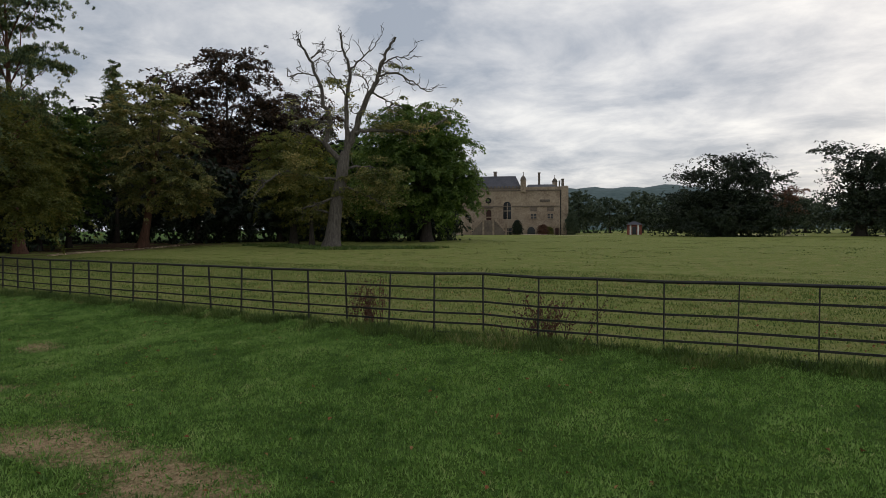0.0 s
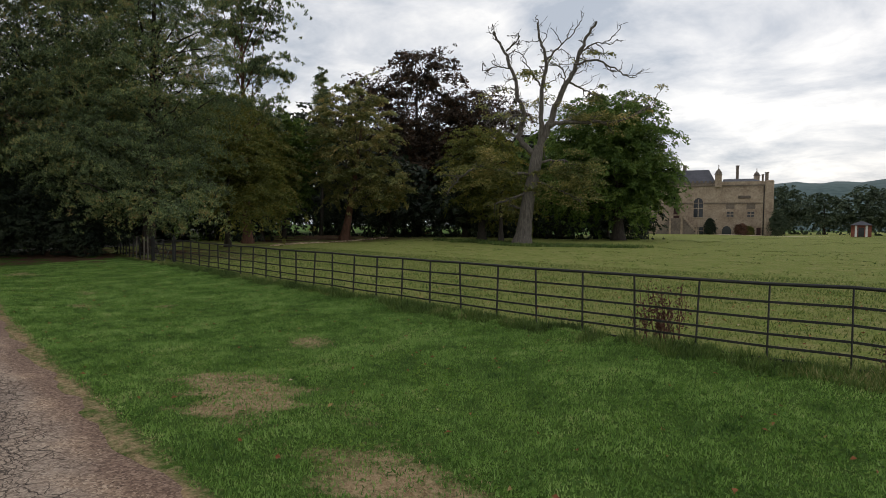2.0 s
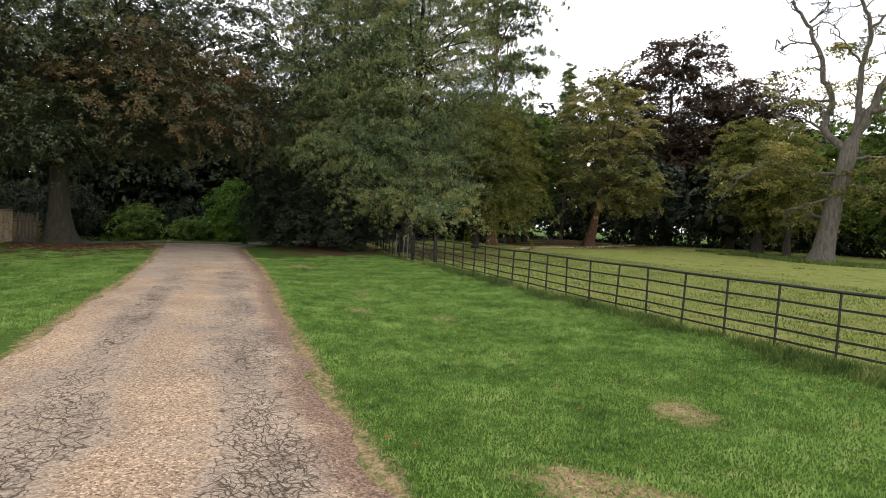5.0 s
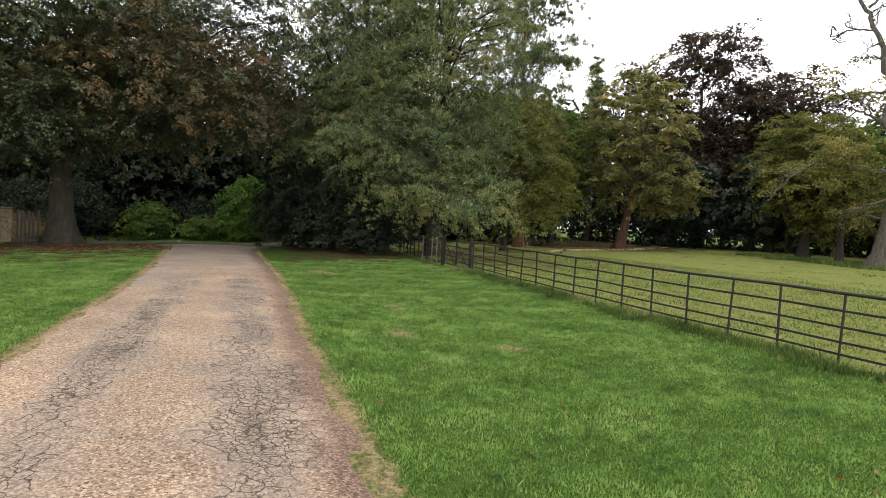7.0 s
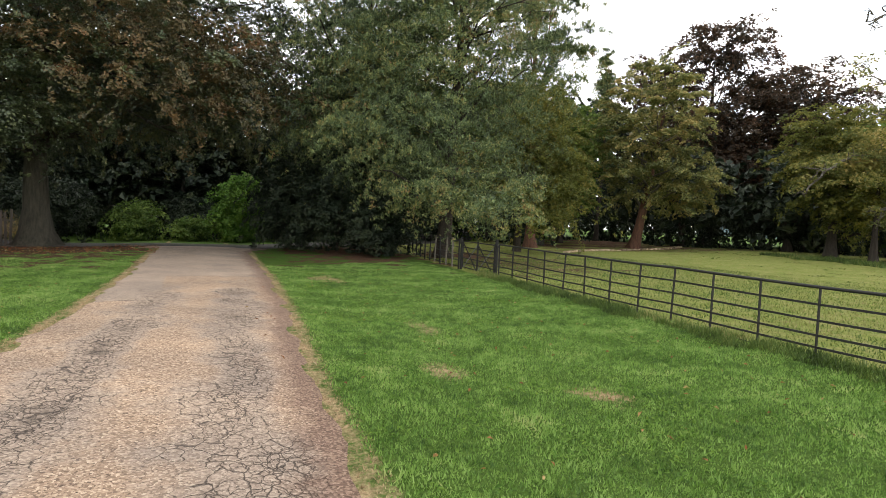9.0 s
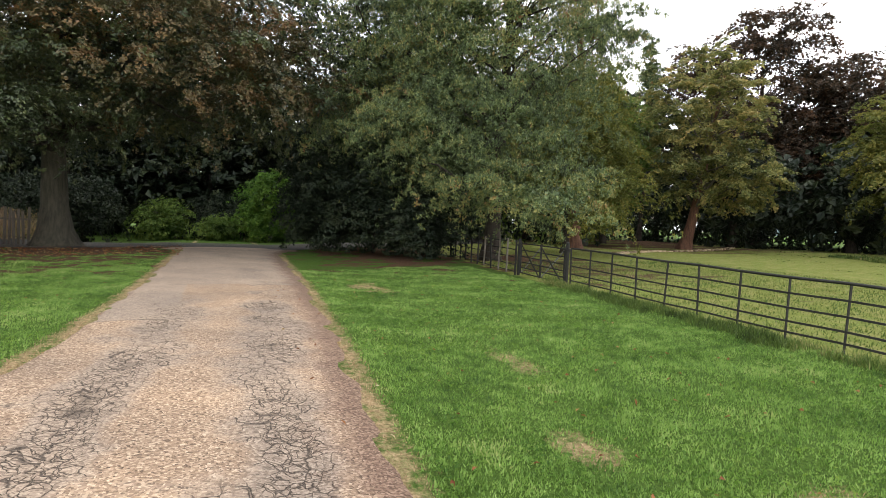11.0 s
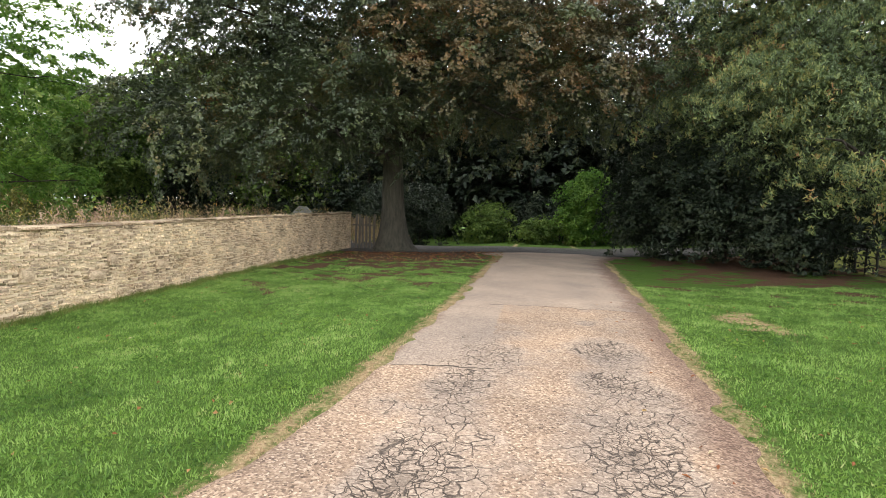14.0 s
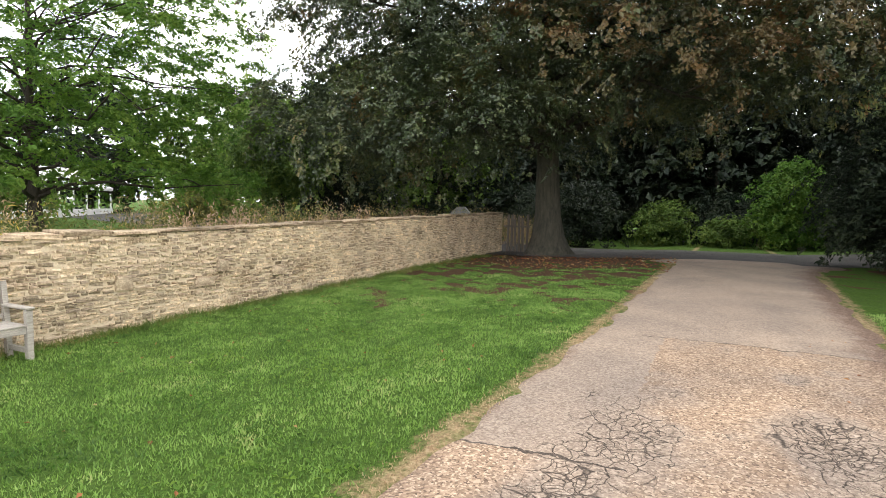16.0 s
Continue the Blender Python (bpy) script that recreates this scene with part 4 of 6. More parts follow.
tree("scots_pine", -37.4, 9.0, 19, 0.32, [(0, 0, 13, 4.8, 4.8, 6.5), (0, 0, 8, 5.0, 5.0, 5.0), (0, -0.5, 5, 4.6, 4.2, 3.0)],
     1500, 0.42, 56, 0.13, LEAF_PINE, BARK_DARK, "dense Scots pine with dark green needles", "tree", 13, 0.6, 24, 0.055, zmin=2.2, upright=0.5, droop=0.1, core=0.3, core_size=1.1, core_at=0.7, needle=True, bough=3.4, layer=0.22, inner=0.37, boughs=(1.2, 0.98, 34, 9, 0.15), skin=0.6, arch=0.34, hang=0.18, twigs=0.66)
tree("scots_pine", -41.8, 21.4, 23, 0.30, [(0, 0, 19, 3.4, 3.4, 4), (0.4, 0.6, 12.6, 3.0, 3.0, 1.4), (0, 0, 9.2, 3.2, 3.2, 1.6), (-0.5, -0.5, 15.2, 3.0, 3.0, 1.2)],
     330, 0.5, 70, 0.24, LEAF_PINE, BARK_RED, "tall open Scots pine with a bare reddish trunk", "tree", 14, 0.34, 22, 0.07, zmin=5, upright=0.3, core=0.0, needle=True, bough=3.0, layer=0.3, boughs=(1.5, 0.95, 46, 11, 0.16), skin=0.45, arch=0.3, hang=0.25)
shrub("laurel_shrub", -38.0, 5.7, 1.9, 4.6, LEAF_YEW_SHADE, "dark glossy evergreen shrub at the corner of the drive", 21, 110, 170, 0.13)
shrub("laurel_shrub", -35.8, 7.4, 2.3, 4.4, LEAF_YEW_SHADE, "dark spreading evergreen shrub under the pines", 22, 110, 170, 0.13)
shrub("laurel_shrub", -33.4, 8.6, 1.7, 2.8, LEAF_YEW_SHADE, "low dark evergreen shrub under the pine boughs", 23, 80, 170, 0.12)
tree("field_maple", -37.0, 17.5, 10.5, 0.16, [(0, 0, 5.6, 3.6, 3.6, 4.2), (1.0, 0.6, 3.0, 3.4, 3.4, 2.2)], 150, 0.9, 90, 0.17, LEAF_OLIVE, BARK_DARK, "bushy field maple with olive-green leaves", "tree", 24, 0.4, 14, boughs=(1.35, 0.92, 26, 8, 0.22), skin=0.5, arch=0.4, hang=0.28, twigs=0.66)
tree("cypress_tree", -53.0, 35.7, 17.2, 0.2, [(0, 0, 17.0, 0.3, 0.3, 1.6), (0, 0, 15.4, 0.55, 0.55, 1.6), (0, 0, 13.7, 0.85, 0.85, 2.0), (0, 0, 11.5, 1.2, 1.2, 2.5), (0, 0, 8.5, 1.4, 1.4, 3)], 380, 0.28, 34, 0.16, LEAF_PINE, BARK_DARK, "slender grey-green conifer rising to a point", "tree", 25, 0.8, 6, trunk_top=0.97)
tree("red_trunk_tree", -43.2, 31.3, 14.5, 0.36, [(0.6, 0.6, 9.0, 4.2, 4.2, 4.9), (1.2, 1.2, 4.7, 4.6, 4.6, 2.4)], 230, 0.85, 60, 0.24, LEAF_TURNING, BARK_RED, "broad tree with a rust-red trunk and yellowing leaves", "tree", 26, 0.32, 24, limb_mat=BARK, core=0.0, lean=(1.6, 1.4), zmin=2.2, boughs=(1.75, 0.9, 30, 9, 0.24), skin=0.45, arch=0.3, hang=0.2)
tree("purple_beech", -54.6, 51.5, 24, 0.6, [(0, 0, 19.8, 6.0, 6.0, 3.6), (-4.2, -3.4, 16.5, 5.5, 5.5, 4), (4, 4.5, 14, 8, 8, 5.5), (0, 0, 9, 9, 9, 6)], 700, 1.35, 66, 0.35, LEAF_PURPLE, BARK_DARK, "tall purple-leaved beech at the edge of the wood", "tree", 27, 0.35, 20, boughs=(2.3, 1.7, 30, 7, 0.4), skin=0.6, arch=0.4, hang=0.3, twigs=0.66)
tree("lime_tree", -33.6, 38.6, 10.5, 0.3, [(0, 0, 6.0, 3.8, 3.8, 4.0), (1.2, 1.0, 3.2, 3.4, 3.4, 2.4)], 190, 0.85, 90, 0.21, LEAF_OLIVE, BARK_DARK, "small tree with olive leaves beside the wood", "tree", 28, 0.45, 12, boughs=(1.35, 0.92, 26, 8, 0.22), skin=0.5, arch=0.4, hang=0.28, twigs=0.66)
tree("lime_tree", -30.0, 36.6, 9.0, 0.18, [(0, 0, 4.8, 1.5, 1.5, 3.6)], 60, 0.8, 70, 0.24, LEAF_YELLOW, BARK_DARK, "small tree with bright yellow-green leaves", "tree", 29, 0.6, 6, boughs=(1.35, 0.92, 26, 8, 0.22), skin=0.5, arch=0.4, hang=0.28, twigs=0.66)
tree("oak_tree", -26.6, 49.8, 14.5, 0.5, [(-0.6, -0.3, 8.6, 5.6, 5.6, 5.0), (-3.0, -1.5, 5.0, 4.6, 4.6, 3.4), (1.4, 0.8, 5.0, 4.2, 4.2, 3.6)], 360, 1.15, 90, 0.27, LEAF_GREEN, BARK_DARK, "round green oak standing before the manor", "tree", 30, 0.45, 16, boughs=(1.6, 1.25, 36, 8, 0.3), skin=0.62, arch=0.45, hang=0.3, twigs=0.66)


tree("field_maple", -48.5, 28.5, 12.5, 0.2, [(0, 0, 6.6, 3.4, 3.4, 5.2)], 150, 1.0, 70, 0.26, LEAF_GREEN, BARK_DARK, "upright green tree beside the wood", "tree", 31, 0.45, 8, boughs=(1.35, 0.92, 26, 8, 0.22), skin=0.5, arch=0.4, hang=0.28, twigs=0.66)
tree("field_maple", -45.0, 24.3, 10.5, 0.2, [(0, 0, 5.4, 3.2, 3.2, 4.6)], 140, 1.0, 70, 0.24, LEAF_OLIVE, BARK_DARK, "bushy olive-green tree beside the wood", "tree", 32, 0.45, 8, boughs=(1.35, 0.92, 26, 8, 0.22), skin=0.5, arch=0.4, hang=0.28, twigs=0.66)


# the bleached oak, its crown dying back
def build_dead_oak():
    rng = np.random.default_rng(40)
    x, y = -26.79, 34.92
    t = thing("dying_oak", pose(x, y, gz(x, y), 0, 0, 34.6), "dying oak with bleached bare limbs and few leaves", "tree")
    trunk = [(0.0, 0, -0.3), (0.0, 0, 0.0), (0.1, 0, 0.7), (0.24, 0, 1.85), (0.44, 0, 3.5), (0.79, 0.05, 5.2), (1.0, 0, 6.6), (1.1, 0, 7.2)]
    V, Fq = tube(trunk, [0.95, 0.78, 0.58, 0.5, 0.46, 0.44, 0.42, 0.3], 16)
    ang = np.arctan2(V[:, 1], V[:, 0])
    V[:, :2] *= (1 + 0.10 * np.exp(-np.clip(V[:, 2], 0, None) / 0.9) * np.sin(ang * 6))[:, None]
    tube_part("trunk", [(V, Fq)], BARK_DEAD, t)
    tips, low = [], []

    def limb(r, y0, y1, *pts, twigs=0.7, store=tips):
        """One crooked limb through points (across, up), leaning from depth y0 to y1, with its twigs."""
        P = np.array([(p[0], y0 + (y1 - y0) * k / (len(pts) - 1), p[1]) for k, p in enumerate(pts)])
        s = np.linspace(0, len(P) - 1, len(P) * 4)
        Q = np.stack([np.interp(s, np.arange(len(P)), P[:, k]) for k in range(3)], 1)
        Q[1:-1] = (Q[:-2] + 2 * Q[1:-1] + Q[2:]) / 4 + rng.normal(size=(len(Q) - 2, 3)) * 0.045
        chunks = [tube(Q, 0.8 * r * np.linspace(1, 0.28, len(Q)) + 0.01, 8)]
        for k in range(6 if r > 0.15 else 3, len(Q), 2):
            d = Q[k] - Q[k - 1]
            d = d / (np.linalg.norm(d) + 1e-9)
            at = Q[k]
            for seg in range(3):
                d = d * 0.55 + rng.normal(size=3) * np.array([0.6, 0.6, 0.55]) + np.array([0, 0, 0.12])
                tip = at + d / np.linalg.norm(d) * twigs * rng.uniform(0.5, 1.1) * (1 - 0.2 * seg)
                chunks.append(tube(limb_points(at, tip, rng, 0, 0.16, 4), np.linspace(0.042, 0.026, 4) * (1 - 0.25 * seg), 5))
                side = tip + rng.normal(size=3) * 0.28 + np.array([0, 0, 0.1])
                chunks.append(tube(limb_points(at + (tip - at) * 0.6, side, rng, 0, 0.12, 3), np.linspace(0.018, 0.008, 3), 4))
                at = tip
            store.append(at)
        tube_part("limb", chunks, BARK_DEAD, t)

    limb(0.27, 0, 1.2, (1.0, 6.4), (0.23, 7.13), (-0.47, 7.83), (-0.03, 8.8), (-0.08, 9.9), (-0.6, 11.15), (-0.5, 11.7), (-1.1, 13.0), (-1.4, 14.1), (-2.0, 15.1), (-2.43, 15.8))
    limb(0.08, 0.9, 1.3, (-1.42, 14.3), (-0.8, 14.9), (-0.4, 15.5))
    limb(0.06, 0.8, 0.5, (-1.05, 13.0), (-2.0, 13.15), (-3.1, 12.8))
    limb(0.10, 0.3, -0.6, (-0.47, 7.83), (-1.45, 8.4), (-2.05, 8.55), twigs=1.0)
    limb(0.09, 0.5, 1.0, (-0.06, 9.5), (-1.36, 9.6), (-2.6, 9.5), twigs=1.0)
    limb(0.24, 0, -0.8, (1.08, 6.9), (1.37, 8.2), (1.18, 9.6), (1.29, 11.2), (1.5, 12.6), (1.4, 13.7), (0.96, 14.6), (0.83, 15.7))
    limb(0.09, -0.6, -0.9, (1.5, 13.1), (2.3, 13.9), (3.4, 14.9))
    limb(0.08, -0.4, 0.4, (1.29, 11.2), (0.58, 12.3), (0.0, 13.6))
    limb(0.31, 0, -1.3, (1.05, 6.7), (1.87, 8.75), (2.33, 10.1), (2.8, 11.3), (3.4, 12.1), (3.7, 13.3), (4.15, 14.4), (4.85, 15.45))
    limb(0.08, -1.0, -1.3, (3.7, 13.3), (4.55, 14.0), (5.65, 14.1))
    limb(0.10, -0.9, -1.6, (3.4, 12.7), (4.85, 12.9), (6.1, 12.2), (7.1, 11.5))
    limb(0.09, -0.7, -0.1, (3.15, 11.5), (4.2, 11.0), (5.0, 10.7))
    limb(0.07, -0.7, -0.4, (2.7, 11.2), (2.8, 12.2), (2.45, 12.8))
    limb(0.19, -0.3, 1.6, (1.85, 8.6), (2.8, 8.87), (4.8, 8.96), (6.27, 8.8), (7.7, 9.4), (9.1, 10.15), twigs=0.9)
    limb(0.14, 0, -2.0, (0.8, 5.2), (-1.3, 5.2), (-3.25, 5.7), (-4.35, 4.9), (-5.2, 3.7), store=low)
    limb(0.11, 0, -1.4, (0.95, 4.6), (2.75, 3.85), (3.85, 3.3), store=low)
    limb(0.11, 0, -1.4, (0.6, 3.8), (-1.2, 3.2), (-2.0, 2.9), store=low)
    limb(0.12, 0, 0.3, (0.15, 2.5), (-0.8, 2.8), store=low)
    limb(0.13, 0, 1.5, (0.9, 5.9), (2.4, 6.3), (4.4, 5.75), store=low)
    tips, low = np.array(tips), np.array(low)
    leafy = tips[(tips[:, 2] < 13.6) & (rng.uniform(0, 1, len(tips)) < np.where(tips[:, 2] < 11.5, 0.75, 0.3))]
    shoots = sample_crown([(-2.6, -0.9, 5.3, 1.9, 1.6, 1.7), (4.0, -0.4, 4.6, 2.4, 2.0, 2.2), (5.2, 0.8, 9.1, 3.0, 0.7, 0.5), (0.4, 0, 12.4, 0.7, 0.7, 1.1), (0.6, -0.2, 4.6, 0.8, 0.8, 1.4)], 130, rng)
    Vc, Fc = merged([leaf_cloud(np.vstack([leafy, low]), 0.45, 0.8, 60, 0.18, 0.11, rng), leaf_cloud(shoots, 0.55, 0.6, 75, 0.19, 0.12, rng)])
    tagged(under(new("crown", mesh_arrays("crown", Vc, Fc, LEAF_TURNING)), t), "sparse olive leaves", kind="stuff")


build_dead_oak()

# the wood behind, and across the lane; its near-black leaf colour carries painted shade
WOOD = [(-62, 30, 15, 5, LEAF_YEW_SHADE), (-58, 42, 13, 5, LEAF_YEW_SHADE), (-64, 58, 17, 6, LEAF_PURPLE), (-50, 60, 13, 5.5, LEAF_YEW_SHADE), (-44, 62, 13, 5, LEAF_YEW_SHADE), (-38, 56, 12, 5, LEAF_GREEN), (-47, 40, 9, 4, LEAF_YEW_SHADE), (-41, 45, 9, 4.2, LEAF_YEW_SHADE),
        (-52, 24, 13, 5, LEAF_GREEN), (-58, 14, 16, 5.5, LEAF_YEW_SHADE), (-66, 12, 15, 5, LEAF_YEW_SHADE), (-70, 1, 17, 6, LEAF_YEW_SHADE), (-68, -10, 16, 6, LEAF_YEW_SHADE), (-62, -20, 16, 6, LEAF_GREEN), (-62, -12, 10, 4, LEAF_YEW_SHADE), (-34, 62, 11, 4.5, LEAF_YEW_SHADE), (-50, 14, 14, 4.5, LEAF_YEW_SHADE), (-68, 9.5, 22, 5.5, LEAF_YEW_SHADE), (-70, -3, 23, 6, LEAF_YEW_SHADE),
        (-78, 8, 18, 7, LEAF_YEW_SHADE), (-80, -4, 18, 7, LEAF_YEW_SHADE), (-76, -18, 18, 7, LEAF_YEW_SHADE), (-74, 20, 18, 7, LEAF_YEW_SHADE), (-70, -32, 17, 7, LEAF_GREEN), (-76, 34, 18, 7, LEAF_YEW_SHADE), (-72, 48, 18, 7, LEAF_YEW_SHADE), (-62, 70, 16, 7, LEAF_YEW_SHADE), (-52, 72, 15, 7, LEAF_YEW_SHADE), (-42, 74, 14, 6, LEAF_YEW_SHADE),
        (-64, -46, 14, 7, LEAF_GREEN), (-54, -54, 13, 7, LEAF_YEW_SHADE), (-42, -58, 12, 7, LEAF_GREEN), (-30, -58, 12, 7, LEAF_GREEN), (-18, -54, 13, 7, LEAF_YEW_SHADE), (-66, 22, 15, 6, LEAF_YEW_SHADE)]
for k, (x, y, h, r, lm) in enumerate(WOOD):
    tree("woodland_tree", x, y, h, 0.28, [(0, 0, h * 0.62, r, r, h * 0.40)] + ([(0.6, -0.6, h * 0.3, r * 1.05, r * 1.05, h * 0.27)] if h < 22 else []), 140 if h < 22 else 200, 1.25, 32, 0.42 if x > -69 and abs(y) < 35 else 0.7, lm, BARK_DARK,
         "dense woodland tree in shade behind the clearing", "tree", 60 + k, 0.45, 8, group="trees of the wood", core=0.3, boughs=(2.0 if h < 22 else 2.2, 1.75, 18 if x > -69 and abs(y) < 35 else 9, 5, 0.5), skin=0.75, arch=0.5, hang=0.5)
# the tall bush gets brighter leaves to look sunlit under the canopy
for k, (x, y, r, h, lm, lab) in enumerate([(-61.5, -2.2, 2.3, 3.4, LEAF_GREEN, "rounded rhododendron bush across the lane"), (-57.0, 4.9, 2.0, 5.6, LEAF_BRIGHT, "tall bush across the lane, light-green leaf colour standing in for sunlight"), (-58.5, 1.8, 2.0, 2.0, LEAF_GREEN, "low green bush on the verge of the lane"),
                                           # the near-black yews here fill in for the dark under the trees
                                           (-60, 5.4, 2.2, 2.8, LEAF_GREEN, "green bush on the verge of the lane"), (-54.0, -6.2, 2.6, 4.4, LEAF_YEW_SHADE, "black-green yew beside the lane"), (-58, -9.5, 2.8, 4.6, LEAF_YEW_SHADE, "yew with deep shade put into its black-green leaf colour"), (-58, 9.5, 2.6, 4.2, LEAF_YEW_SHADE, "dark bush behind the lane"), (-63, 1.6, 2.6, 4.0, LEAF_YEW_SHADE, "leafy bush at the back of the verge")]):
    shrub("bush", x, y, r, h, lm, lab, 90 + k, 63, 90, 0.2)
# understorey: shade under the wood is put into the leaf colour
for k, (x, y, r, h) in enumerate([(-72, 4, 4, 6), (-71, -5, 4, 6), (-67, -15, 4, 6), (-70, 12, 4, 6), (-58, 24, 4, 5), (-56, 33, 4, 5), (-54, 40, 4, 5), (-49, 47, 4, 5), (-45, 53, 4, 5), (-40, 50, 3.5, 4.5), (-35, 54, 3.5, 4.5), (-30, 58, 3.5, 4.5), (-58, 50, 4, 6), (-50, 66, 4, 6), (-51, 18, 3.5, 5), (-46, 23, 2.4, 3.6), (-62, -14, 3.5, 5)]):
    shrub("understorey_shrub", x, y, r, h, LEAF_YEW_SHADE, "understorey shrub of the wood, shade put into its dark leaves", 400 + k, 50, 50, 0.38)
# thicket closing the back; its darkness is painted into the leaves
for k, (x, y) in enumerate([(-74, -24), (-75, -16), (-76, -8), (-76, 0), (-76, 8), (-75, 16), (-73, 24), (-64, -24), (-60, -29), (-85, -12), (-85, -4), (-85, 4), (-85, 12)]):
    shrub("holly_thicket", x, y, 4.8, 12.5, LEAF_YEW_SHADE, "tall dense evergreen thicket behind the lane, leaf colour darkened for shade", 460 + k, 100, 60, 0.52)

# garden beyond the wall
tree("robinia_tree", -30.6, -20.8, 13.5, 0.24, [(0, 0, 7.6, 7.2, 7.2, 5.4), (-3.5, 2.2, 2.6, 5.0, 4.6, 1.5), (2, 1, 3.6, 5, 5, 2.4), (-4.0, 1.3, 6.8, 5.0, 4.6, 4.4), (-3.5, 2, 10, 4, 4, 3.6)], 620, 0.85, 85, 0.19, LEAF_BRIGHT, BARK_DARK, "airy green robinia tree in the garden behind the wall", "tree", 120, 0.35, 40, zmin=1.3, width=0.1, droop=0.3, core=0.0, boughs=(1.6, 0.82, 22, 8, 0.2), skin=0.35, arch=0.25, hang=0.4)
tree("garden_tree", -45.5, -22.5, 8.0, 0.16, [(0, 0, 4.6, 3.0, 3.0, 3.2)], 110, 0.9, 80, 0.22, LEAF_GREEN, BARK_DARK, "leafy green tree in the garden behind the wall", "tree", 121, 0.4, 8, zmin=0.9, boughs=(1.0, 0.95, 34, 8, 0.24), skin=0.6, twigs=0.66)
tree("garden_tree", -51.5, -22.6, 9.0, 0.22, [(0, 0, 5.2, 4.0, 4.0, 3.2)], 120, 1.0, 70, 0.26, LEAF_YEW_SHADE, BARK_DARK, "dark small tree in the garden behind the wall", "tree", 122, 0.4, 8, zmin=2.2, boughs=(1.2, 1.1, 34, 8, 0.28), skin=0.6, twigs=0.66)
tree("garden_tree", -56, -32, 11, 0.25, [(0, 0, 5.5, 5.0, 5.0, 5.0)], 130, 1.2, 60, 0.32, LEAF_GREEN, BARK_DARK, "leafy tree at the back of the garden", "tree", 123, 0.45, 6, boughs=(1.4, 1.3, 18, 6, 0.3), skin=0.6, twigs=0.66)


# ---- dry-stone garden wall ----
def wall_y(x):
    return float(np.interp(x, [-40.6, -30, -22, -8], [-6.68, -6.44, -6.38, -6.30]))


def wall_top(x):
    return float(np.interp(x, [-40.6, -31, -22, -8], [1.24, 1.14, 1.06, 0.95]))


def build_wall():
    rng = random.Random(77)
    wall = thing("wall_garden", pose(0, 0, 0), "weathered honey-coloured rubble limestone garden wall with flat coping", "wall", kind="structure")
    bm = bmesh.new()
    xs = [-40.6 + k * 1.63 for k in range(21)]
    for a, b in zip(xs, xs[1:]):
        vs = []
        for x in (a, b):
            for dy, z in ((-0.004, -0.75), (-0.004, wall_top(x) - 0.06), (-0.42, wall_top(x) - 0.06), (-0.42, -0.75)):
                vs.append(bm.verts.new((x, wall_y(x) + dy, z)))
        for i in range(4):
            j = (i + 1) % 4
            bm.faces.new((vs[i], vs[j], vs[4 + j], vs[4 + i]))
        if a == xs[0]:
            bm.faces.new(vs[:4])
        if b == xs[-1]:
            bm.faces.new(vs[7:3:-1])
    part("mortar_core", bm, MORTAR, wall)
    shapes = []
    for k in range(14):
        bm = bmesh.new()
        bmesh.ops.create_cube(bm, size=1.0)
        front = [e for e in bm.edges if all(v.co.y > 0 for v in e.verts)]
        bmesh.ops.bevel(bm, geom=front, offset=0.10, segments=1, affect="EDGES")
        for v in bm.verts:
            v.co.x += rng.uniform(-0.07, 0.07); v.co.z += rng.uniform(-0.10, 0.10)
            if v.co.y > 0:
                v.co.y += rng.uniform(-0.12, 0.12)
        me = bpy.data.meshes.new("stone")
        bm.to_mesh(me); bm.free()
        me.materials.append(STONE)
        shapes.append(me)
    loose, singles = [], 0
    z = 0.0
    for course in range(36):
        h = rng.uniform(0.034, 0.062) * (1.0 if course % 5 else 1.5)
        x = -40.6 + rng.uniform(0, 0.2)
        while x < -10:
            l = rng.uniform(0.07, 0.22) * (1 if rng.random() < 0.88 else 1.7)
            hh = h * rng.uniform(0.7, 1.15)
            zz = -0.45 + z + rng.uniform(-0.014, 0.014)
            xc = x + l / 2
            if zz + hh < wall_top(xc) - 0.035:
                m = Matrix.LocRotScale((xc, wall_y(xc) - 0.050 + rng.uniform(-0.008, 0.012), zz + hh / 2), Euler((rng.uniform(-0.05, 0.05), rng.uniform(-0.05, 0.05), 0.01)), (l * 0.9, 0.12, hh * 0.82))
                if -24.6 < xc < -21.6 and singles < 300:
                    ob = new("stone", shapes[rng.randrange(14)])
                    ob.parent = wall
                    ob.matrix_basis = m
                    singles += 1
                else:
                    loose.append((rng.randrange(14), m))
            x += l
        z += h
    vs, fs, n = [], [], 0
    cache = [(np.array([v.co for v in s.vertices]), [tuple(p.vertices) for p in s.polygons]) for s in shapes]
    for k, m in loose:
        v, f = cache[k]
        M3 = np.array(m)
        vs.append(v @ M3[:3, :3].T + M3[:3, 3])
        fs += [tuple(i + n for i in p) for p in f]
        n += len(v)
    me = bpy.data.meshes.new("stonework")
    me.from_pydata(np.vstack(vs).tolist(), [], fs)
    me.materials.append(STONE_I)
    tagged(under(new("stonework", me), wall), kind="stuff")
    # big pale stones here and there
    for x, z, l, h in ((-23.75, 0.32, 0.26, 0.2), (-25.6, 0.42, 0.24, 0.2), (-27.0, 0.2, 0.34, 0.16), (-29.2, 0.55, 0.3, 0.16), (-25.2, 0.18, 0.4, 0.14)):
        ob = new("stone", shapes[3]); ob.parent = wall
        ob.matrix_basis = Matrix.LocRotScale((x, wall_y(x) - 0.01, z), None, (l, 0.12, h))
    x = -40.6
    while x < -9:
        l = rng.uniform(0.3, 0.75)
        bm = bmesh.new()
